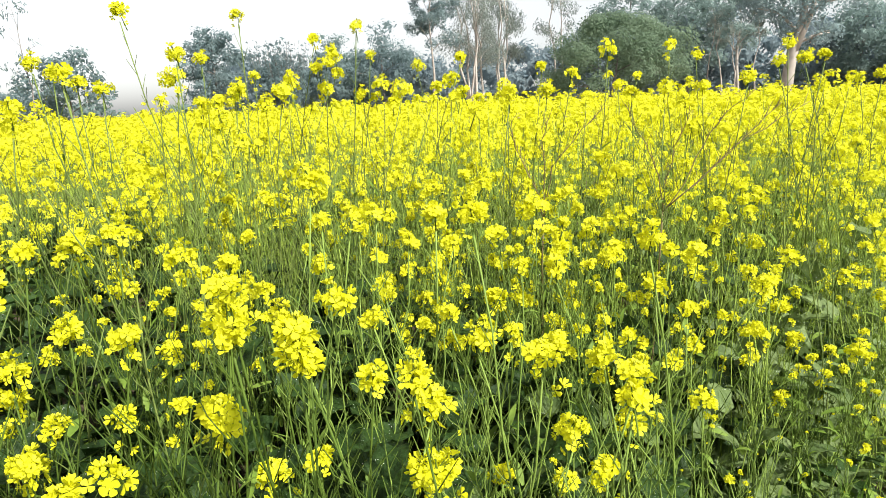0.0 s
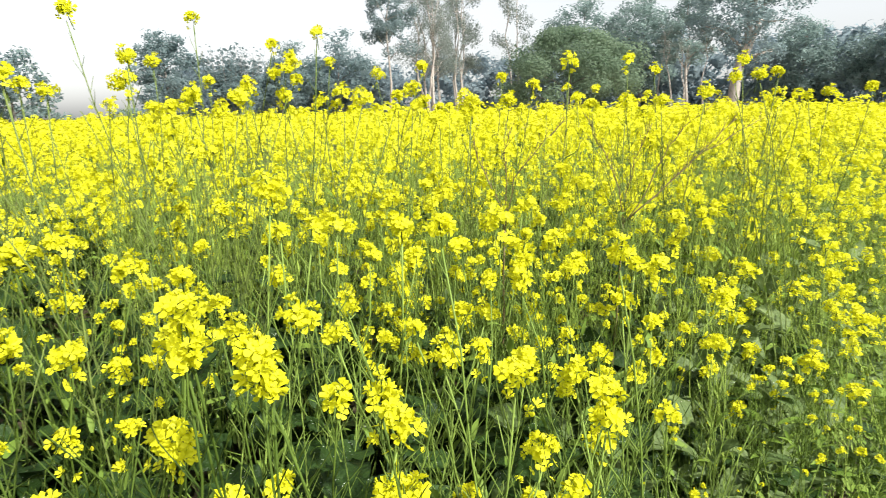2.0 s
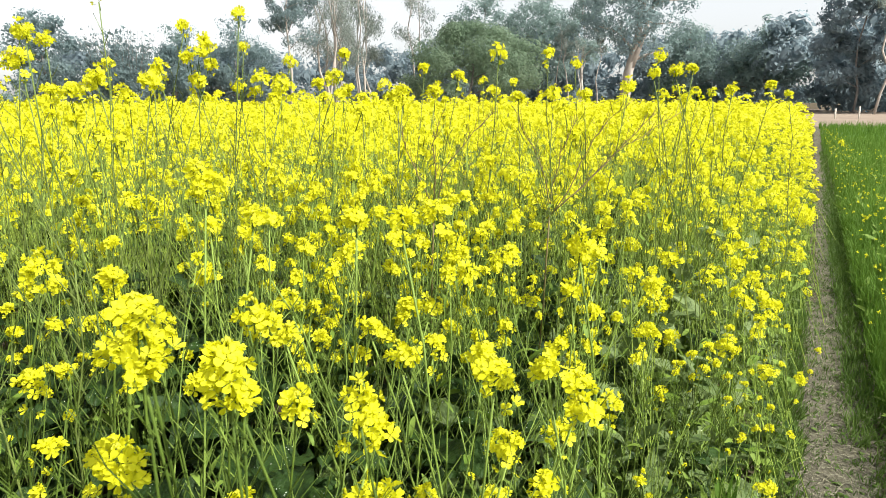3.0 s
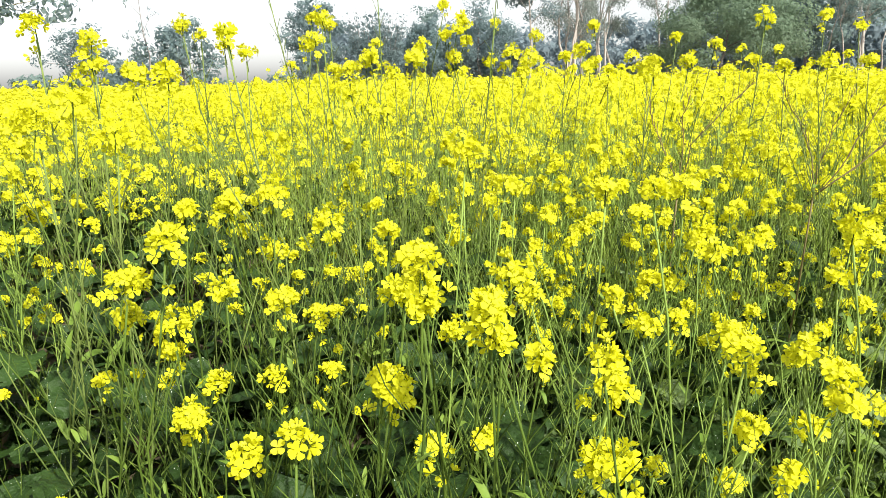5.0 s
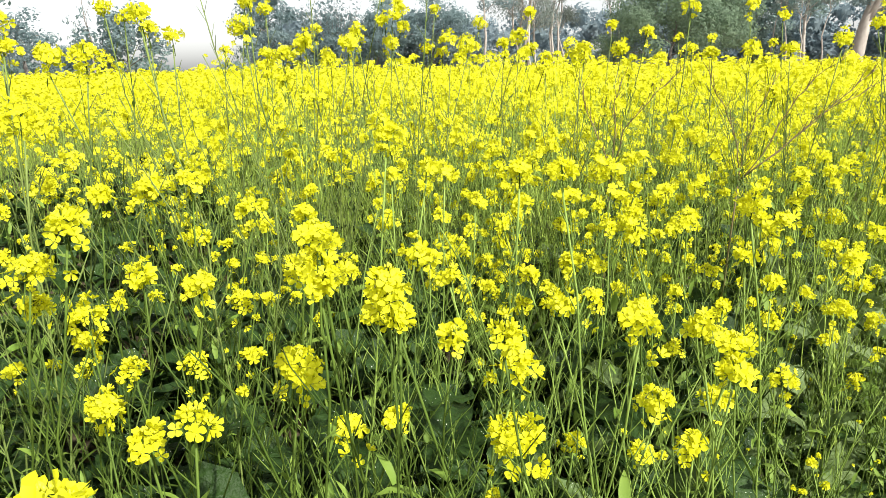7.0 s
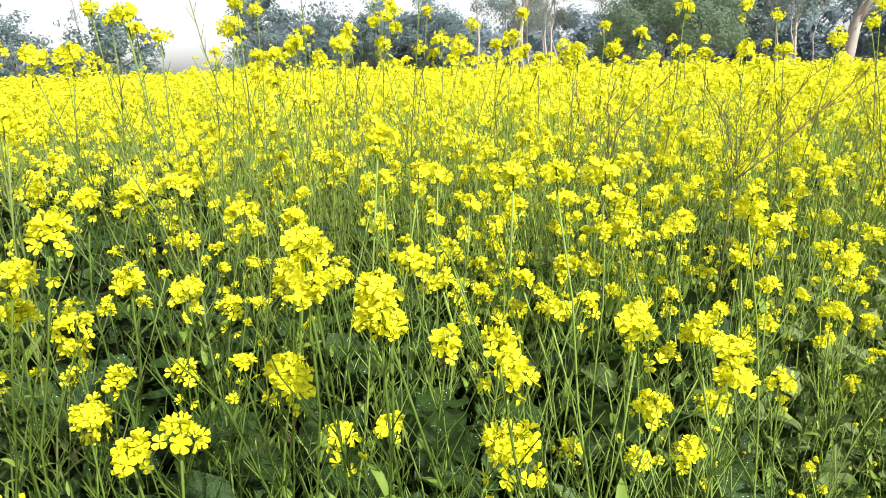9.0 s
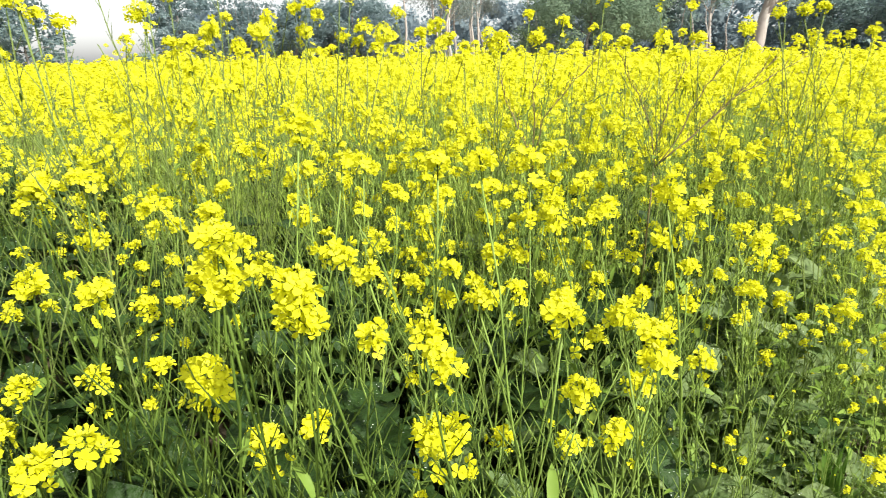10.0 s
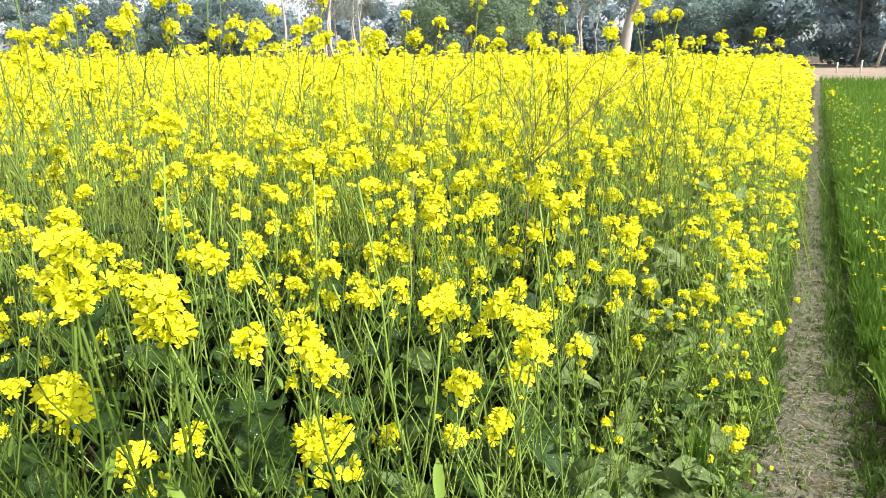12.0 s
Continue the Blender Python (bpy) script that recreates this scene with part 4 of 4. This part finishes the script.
# small heads on the lower plants of the field's edge
for name, protos, count, s0, s1, size in (("edge_heads", PLAIN_HEADS, 330, 1.7, 6.0, 0.95), ("edge_low_heads", PLAIN_HEADS, 100, 0.7, 3.4, 0.9), ("edge_blooms", MID_HEADS, 780, 5.5, 18.0, 1.0)):
    pos = band(count, s0, s1, -1.5, -0.17, 1.2)
    depth = np.clip((-(pos[:, 0] - PATH_O[0]) * PATH_N[0] - (pos[:, 1] - PATH_O[1]) * PATH_N[1] - 0.02) / 0.9, 0, 1)
    pos[:, 2] = 0.30 + (0.35 + 0.65 * depth ** 0.7) * nrng.uniform(0.25, 1.0, count) ** 0.7
    c = nrng.integers(0, len(protos), count)
    me = spread(name, protos, c, transforms(nrng, pos, nrng.uniform(0.65, 1.15, count) * size, 0.3), [PETAL, BUD, STEM])
    tagged(new(name, me), "small yellow mustard heads low along the field's edge", "flowers", kind="stuff")
    sc = np.stack([np.ones(count), np.ones(count), pos[:, 2]], 1)
    me = spread(name + "_stems", STEMS, nrng.integers(0, len(STEMS), count), transforms(nrng, pos - (0, 0, 0.015), sc, 0.12), [LIT_STEM])
    tagged(new(name + "_stems", me), "pale green stems of the field's lower edge", "stems", kind="stuff")
pos = np.concatenate([band(150, -1.0, 3.2, -1.0, -0.2), band(150, 2.0, 7.0, -0.8, -0.14)])
pos[:, 2] = 0.22 + (0.12 + 0.5 * np.clip((-(pos[:, 0] - PATH_O[0]) * PATH_N[0] - (pos[:, 1] - PATH_O[1]) * PATH_N[1] - 0.1) / 0.7, 0, 1)) * nrng.uniform(0.4, 1.0, len(pos))
sc = np.stack([np.full(len(pos), 0.8), np.full(len(pos), 0.8), pos[:, 2]], 1)
tagged(new("edge_shoots", spread("edge_shoots", STEMS, nrng.integers(0, len(STEMS), len(pos)), transforms(nrng, pos, sc, 0.1), [LIT_STEM])), "pale bare shoots at the crop's thin edge", "stems", kind="stuff")
LEAF_PROTOS = [big_leaf(40 + i, 6, 4) for i in range(6)]
pos = np.concatenate([band(340, -2.2, 1.2, -2.2, -1.0), band(560, -2.2, 4.5, -2.6, -1.05), band(330, -3.6, -2.0, -3.6, -1.0), band(500, -3.4, 2.6, -4.3, -2.3), band(110, -0.5, 3.5, -1.0, -0.35)])
pos[:, 2] = nrng.uniform(0.05, 0.7, len(pos)) * np.clip((-pos[:, 0] * PATH_N[0] - pos[:, 1] * PATH_N[1] + 0.125) / 0.5, 0.25, 1)
# The dark leaf colour here stands in for shade under the crop.
strew("lower_leaves", "broad mustard leaves over the soil, darkened for shade", "leaves", LEAF_PROTOS, pos[:1730], 0.72, 0.42, [SHADED_LEAF, STEM])
parts = []
for count, d0, d1, a0, a1 in ((2300, 2.7, 8.5, -60, -4), (550, 2.7, 8.5, -4, 44), (1100, 1.7, 7.5, -150, -60)):
    x, y, n = scatter(count, d0, d1, a0, a1)
    keep = n < -0.8
    parts.append(np.stack([x[keep], y[keep], nrng.uniform(0.08, 0.6, keep.sum())], 1))
PLAIN_LEAVES = [blade(0.2 + 0.03 * k, 0.05 + 0.008 * k, 0.35 + 0.15 * k) for k in range(3)]
# Strewn in the shade-dark colour to deepen the gaps, thickest on the left.
strew("inner_leaves", "broad mustard leaves under the flowering crop, darkened for shade", "leaves", PLAIN_LEAVES, np.concatenate(parts), 1.0, 0.4, [SHADED_LEAF])
strew("edge_leaves", "smaller green mustard leaves along the field's edge", "leaves", LEAF_PROTOS, np.concatenate([pos[1730:], band(280, -1.0, 4.5, -1.2, -0.30) + (0, 0, 0.05), band(320, -1.0, 4.0, -1.3, -0.36) + (0, 0, 0.17), band(220, -1.0, 3.0, -1.5, -0.55) + (0, 0, 0.30), band(130, -1.0, 2.6, -1.6, -0.7) + (0, 0, 0.42)]), 0.7, 0.75, [OLD_LIT_LEAF, STEM])
strew("fallen_leaves", "withered brown leaves lying at the field's edge", "leaves", LEAF_PROTOS[:3], band(120, -1.0, 5, -1.0, -0.2) + (0, 0, 0.015), 0.35, 0.25, [STRAW, STRAW])

# ---------------------------------------------------------------- trees beyond the fields


def leaf_sheet(centres, r, count, size, droop=0.0, flat=0.6, inner=0.0):
    """Many small leaf sprays round the given centres (x, y, z, radius): one crown mesh. inner: the share of larger sprays deep in the clumps."""
    if inner:
        deep = [(x, y, z, 0.55 * q) for x, y, z, q in centres]
        return np.concatenate([leaf_sheet(centres, r, count, size, droop, flat), leaf_sheet(deep, r, int(count * inner), size * 2.6, droop, flat)])
    n = count
    c = np.array(centres)
    wts = c[:, 3] ** 2
    pick = r.choice(len(c), n, p=wts / wts.sum())
    way = r.normal(size=(n, 3))
    way /= np.linalg.norm(way, axis=1)[:, None]
    rad = c[pick, 3] * r.uniform(0.35, 1.0, n) ** 0.5 * r.uniform(0.75, 1.15, n)
    p = c[pick, :3] + way * rad[:, None] * (1, 1, flat)
    a = r.normal(size=(n, 3)) + (0, 0, -droop)
    a /= np.linalg.norm(a, axis=1)[:, None]
    outward = way * 1.3 + r.normal(size=(n, 3)) * 0.5 + (0, 0, 0.35)
    b = np.cross(a, outward)
    b /= np.linalg.norm(b, axis=1)[:, None]
    a = np.cross(outward, b) if not droop else a
    a /= np.linalg.norm(a, axis=1)[:, None]
    b /= np.linalg.norm(b, axis=1)[:, None]
    ln = size * r.uniform(0.6, 1.3, n)[:, None]
    wd = ln * (0.24 if droop else 0.5)
    quad = np.stack([p - a * ln, p - b * wd, p + a * ln, p + b * wd], 1)
    return quad.reshape(-1, 3)


def crown_mesh(quads, mat):
    me = bpy.data.meshes.new("crown")
    n = len(quads) // 4
    me.vertices.add(len(quads))
    me.vertices.foreach_set("co", quads.astype(np.float32).ravel())
    me.loops.add(4 * n)
    me.loops.foreach_set("vertex_index", np.arange(4 * n, dtype=np.int32))
    me.polygons.add(n)
    me.polygons.foreach_set("loop_start", np.arange(0, 4 * n, 4, dtype=np.int32))
    me.materials.append(mat)
    me.update(calc_edges=True)
    return me


def tree(az, dist, height, width, seed, kind="broad", leaf=TREE_LEAF, bark=BARK, clear=0.25, trunk_r=0.25, leaves=4500, leaf_size=0.16, label="", stems=1, gaps=0.5, fork=False, inner=None):
    """A tree at a bearing (degrees right of +y) and distance: trunk with limbs, and a crown of leaf sprays."""
    r = random.Random(seed)
    nr = np.random.default_rng(seed)
    t = new("tree")
    t.location = (dist * math.sin(radians(az)), dist * math.cos(radians(az)), 0)
    g = Shape()
    centres = []
    for k in range(stems):
        off = Vector((r.gauss(0, 1), r.gauss(0, 1), 0)) * (width * 0.12 if stems > 1 else 0)
        lean = Vector((r.gauss(0, 0.05), r.gauss(0, 0.05), 0)) * height
        if fork:
            lean = Vector((0.11, -0.05, 0)) * height
        top = off + lean + Vector((0, 0, height * {"bush": 0.6, "plume": 0.5}.get(kind, 0.9)))
        pts = [off.lerp(top, i / 7) + Vector((r.gauss(0, 1), r.gauss(0, 1), 0)) * height * 0.012 * (i > 0) for i in range(8)]
        pts[0].z = -0.2
        g.tube(pts, [trunk_r * (1 - 0.85 * i / 7) for i in range(8)], 7)
        if fork:
            tip = pts[3] + Vector((width * 0.16, -width * 0.03, height * 0.33))
            g.tube([pts[2], pts[2].lerp(tip, 0.5) + Vector((0.25, 0, 0)), tip], [trunk_r * 0.62, trunk_r * 0.42, trunk_r * 0.2], 7)
            centres.append((*tip, width * 0.14))
        limbs = 7 if kind == "gum" else 9
        for j in range(0 if kind == "plume" else limbs):
            q = clear + (0.95 - clear) * (j + r.random()) / limbs
            i = min(int(q * 7), 6)
            p = pts[i].lerp(pts[i + 1], q * 7 - i)
            w = j * 2.4 + r.random()
            if kind == "gum":
                reach, rise = width * 0.32 * (1.15 - q) + 0.5, height * 0.12
            elif kind == "bush":
                reach, rise = width * 0.45 * r.uniform(0.6, 1), height * 0.25
            else:
                reach, rise = width * 0.42 * math.sin(math.pi * min(0.95, 0.25 + 0.75 * (q - clear) / (1 - clear))) * r.uniform(0.75, 1.1), height * 0.13
            e = p + Vector((math.cos(w) * reach, math.sin(w) * reach, rise * r.uniform(0.4, 1.2)))
            m = p.lerp(e, 0.5) + Vector((0, 0, 0.06 * height * r.random()))
            g.tube([p, m, e], [trunk_r * 0.42 * (1 - 0.6 * q), trunk_r * 0.25 * (1 - 0.6 * q), trunk_r * 0.06], 5)
            for z in range(2):
                tw = Vector((r.gauss(0, 1), r.gauss(0, 1), r.gauss(0.4, 0.6))).normalized() * width * 0.12
                g.tube([m, m + tw * 0.6, m + tw + (e - m) * 0.4], [trunk_r * 0.14, trunk_r * 0.08, trunk_r * 0.03], 4)
                centres.append((*(m + tw + (e - m) * 0.4), width * r.uniform(0.07, 0.13)))
            centres.append((*e, width * r.uniform(0.09, 0.17)))
            centres.append((*m, width * r.uniform(0.05, 0.11)))
        centres.append((*top, width * 0.12))
    if kind == "plume":
        for k in range(64):
            w, out = r.uniform(0, 6.28), r.random() ** 0.6
            foot = Vector((math.cos(w) * out, math.sin(w) * out, 0)) * width * 0.34 + Vector((0, 0, height * 0.42))
            tip = foot + Vector((math.cos(w) * out * 0.28 + r.gauss(0, 0.06), math.sin(w) * out * 0.28, 1)) * height * r.uniform(0.34, 0.56) * (1 - 0.25 * out)
            g.tube([foot, tip], [trunk_r * 0.14, trunk_r * 0.03], 4)
            for q in (0.0, 0.25, 0.45, 0.62, 0.78, 0.92):
                centres.append((*foot.lerp(tip, q), width * 0.07 * (1.0 - q) + 0.16))
    if kind == "bush":
        for k in range(46):
            u, v = r.uniform(0, 6.28), r.random() ** 0.6
            rr_ = math.sqrt(max(0.0, 1 - v * v))
            centres.append((math.cos(u) * rr_ * width * 0.45, math.sin(u) * rr_ * width * 0.45, height * (0.1 + 0.82 * v) , width * r.uniform(0.06, 0.11)))
    elif kind in ("broad", "plume"):
        zc, hz = height * (clear + 1) / 2, height * (1 - clear) / 2
        if kind == "plume":
            zc, hz = height * 0.36, height * 0.34
        for k in range(int(46 * (1 - gaps))):
            d = Vector((r.gauss(0, 1), r.gauss(0, 1), r.gauss(0, 1))).normalized() * r.uniform(0.35, 0.95)
            centres.append((d.x * width * 0.42, d.y * width * 0.42, zc + d.z * hz * 0.92, width * r.uniform(0.08, 0.15)))
    part("trunk", g.mesh("trunk", [bark]), t)
    if inner is None:
        inner = 0.0 if kind == "gum" or gaps > 0.05 else 0.05
    part("crown", crown_mesh(leaf_sheet(centres, nr, int(leaves * 0.8), leaf_size * 1.12, 1.5 if kind == "gum" else 0.0, 1.2 if kind == "gum" else 0.75, inner), leaf), t)
    return tagged(t, label, "tree")


# The haze on these trees lies in their leaf colours.
HAZY = "hazy grey-green broadleaf tree standing beyond the fields"
GUM = "tall slender pale-trunked tree with thin drooping foliage"
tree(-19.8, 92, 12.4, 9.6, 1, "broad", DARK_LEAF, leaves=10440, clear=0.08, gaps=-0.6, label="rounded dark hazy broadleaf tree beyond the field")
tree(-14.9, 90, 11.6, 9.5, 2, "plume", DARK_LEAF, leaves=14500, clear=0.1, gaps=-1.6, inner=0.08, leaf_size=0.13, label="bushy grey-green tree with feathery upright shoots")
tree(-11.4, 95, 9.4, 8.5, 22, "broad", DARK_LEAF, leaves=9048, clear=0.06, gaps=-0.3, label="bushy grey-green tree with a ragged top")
tree(-10.2, 100, 11.3, 12.0, 3, "broad", TREE_LEAF, leaves=7134, clear=0.06, gaps=-0.6, label=HAZY)
tree(-6.4, 96, 11.2, 12.5, 4, "broad", DARK_LEAF, leaves=9048, clear=0.06, gaps=-0.4, label=HAZY)
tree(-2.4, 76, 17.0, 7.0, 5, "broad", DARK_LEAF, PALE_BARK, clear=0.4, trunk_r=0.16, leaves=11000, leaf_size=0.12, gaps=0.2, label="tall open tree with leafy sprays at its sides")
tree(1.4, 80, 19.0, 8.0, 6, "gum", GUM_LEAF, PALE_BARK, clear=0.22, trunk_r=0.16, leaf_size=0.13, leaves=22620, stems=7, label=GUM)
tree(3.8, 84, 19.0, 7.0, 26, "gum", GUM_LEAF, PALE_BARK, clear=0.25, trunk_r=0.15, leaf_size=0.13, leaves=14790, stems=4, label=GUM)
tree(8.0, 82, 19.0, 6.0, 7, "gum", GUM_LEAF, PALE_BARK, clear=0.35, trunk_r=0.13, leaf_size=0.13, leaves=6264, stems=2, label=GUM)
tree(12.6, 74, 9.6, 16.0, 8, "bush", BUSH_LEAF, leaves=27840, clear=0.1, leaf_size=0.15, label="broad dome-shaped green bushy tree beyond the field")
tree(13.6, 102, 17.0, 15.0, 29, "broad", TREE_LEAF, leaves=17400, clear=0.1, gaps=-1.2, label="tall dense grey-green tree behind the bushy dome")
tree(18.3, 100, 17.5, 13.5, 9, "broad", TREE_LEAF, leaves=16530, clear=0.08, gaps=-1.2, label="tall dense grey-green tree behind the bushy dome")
tree(22.0, 92, 15.5, 8.5, 10, "broad", TREE_LEAF, PALE_BARK, leaves=7656, clear=0.3, gaps=0.2, label=HAZY)
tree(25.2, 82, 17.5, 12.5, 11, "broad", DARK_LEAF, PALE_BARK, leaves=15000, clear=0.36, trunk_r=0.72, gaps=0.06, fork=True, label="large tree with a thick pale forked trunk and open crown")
tree(30.0, 98, 11.5, 12.5, 12, "broad", TREE_LEAF, leaves=12180, clear=0.04, gaps=-0.8, label=HAZY)
tree(35.6, 96, 11.0, 13.0, 13, "broad", TREE_LEAF, leaves=11310, clear=0.05, gaps=-0.5, label=HAZY)
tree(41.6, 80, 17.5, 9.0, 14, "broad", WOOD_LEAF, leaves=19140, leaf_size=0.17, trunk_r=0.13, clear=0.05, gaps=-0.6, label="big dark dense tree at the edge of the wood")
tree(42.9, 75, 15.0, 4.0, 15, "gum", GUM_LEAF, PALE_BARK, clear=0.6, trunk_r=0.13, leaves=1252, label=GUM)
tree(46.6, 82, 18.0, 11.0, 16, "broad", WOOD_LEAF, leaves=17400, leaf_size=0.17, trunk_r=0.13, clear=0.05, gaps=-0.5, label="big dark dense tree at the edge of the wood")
tree(-30.3, 46, 5.2, 5.2, 17, "broad", DARK_LEAF, leaves=3400, clear=0.32, leaf_size=0.13, gaps=0.6, trunk_r=0.11, label="small open-crowned dark tree with sparse leaves")
tree(-37.0, 80, 7.2, 9.0, 18, "broad", DARK_LEAF, leaves=4176, clear=0.15, gaps=0.2, label=HAZY)
tree(-44.3, 25, 7.5, 7.5, 19, "broad", DARK_LEAF, PALE_BARK, leaves=3619, clear=0.5, leaf_size=0.12, gaps=0.7, trunk_r=0.16, label="dark-leaved tree with a pale thin trunk near the field's side")

POLE = "thin pale straight tree trunk with a sparse top"
for az, dist, height, seed in ((20.9, 79, 9.0, 31), (21.8, 77, 8.2, 32), (23.1, 80, 9.5, 33), (19.6, 84, 10.5, 34)):
    tree(az, dist, height, 1.8, seed, "gum", GUM_LEAF, PALE_BARK, clear=0.7, trunk_r=0.1, leaves=420, leaf_size=0.13, label=POLE)
tree(-32.3, 45, 8.4, 2.6, 35, "gum", DARK_LEAF, BARK, clear=0.3, trunk_r=0.06, leaves=210, leaf_size=0.13, label="nearly bare sapling with a few drooping leaves")
tree(-33.2, 50, 3.6, 5.0, 36, "bush", DARK_LEAF, leaves=3600, leaf_size=0.14, trunk_r=0.08, label="low dark bush at the foot of the trees")

# low growth that closes the foot of the wood
nr = np.random.default_rng(77)
cs = []
for k in range(680):
    bearing = nr.uniform(-21, 56)
    az = radians(bearing)
    d = nr.uniform(98, 122) if bearing < 36 else nr.uniform(86, 110)
    top = 8.0 if bearing < 9 else 10.5
    cs.append((d * math.sin(az), d * math.cos(az), nr.uniform(0.3, top), nr.uniform(1.6, 3.2)))
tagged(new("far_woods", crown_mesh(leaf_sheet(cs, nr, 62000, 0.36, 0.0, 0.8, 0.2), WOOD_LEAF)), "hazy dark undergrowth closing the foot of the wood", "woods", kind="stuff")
cs = []
for k in range(70):
    az = radians(nr.uniform(-60, 60))
    d = nr.uniform(230, 300)
    cs.append((d * math.sin(az), d * math.cos(az), nr.uniform(0.5, 4), nr.uniform(3, 6)))
tagged(new("distant_hedge", crown_mesh(leaf_sheet(cs, nr, 9000, 1.1, 0.0, 0.6), TREE_LEAF)), "distant line of trees, haze painted into their pale leaves", "woods", kind="stuff")

# fence posts on the bare strip
for k in range(6):
    g = Shape()
    h = 0.8 + 0.15 * math.sin(k * 2.1)
    g.tube([(0, 0, -0.1), (0.01, 0, h * 0.5), (0.02 * math.sin(k), 0.01, h)], [0.07, 0.065, 0.06], 7)
    p = new("fence_post", g.mesh("fence_post", [POST]))
    az, d = 40.5 + 1.9 * k - (0.4 if k % 2 else 0), 57 + 2.2 * k
    p.location = (d * math.sin(radians(az)), d * math.cos(radians(az)), 0)
    tagged(p, "pale weathered wooden fence post on the bare strip", "fence post", "fence posts")
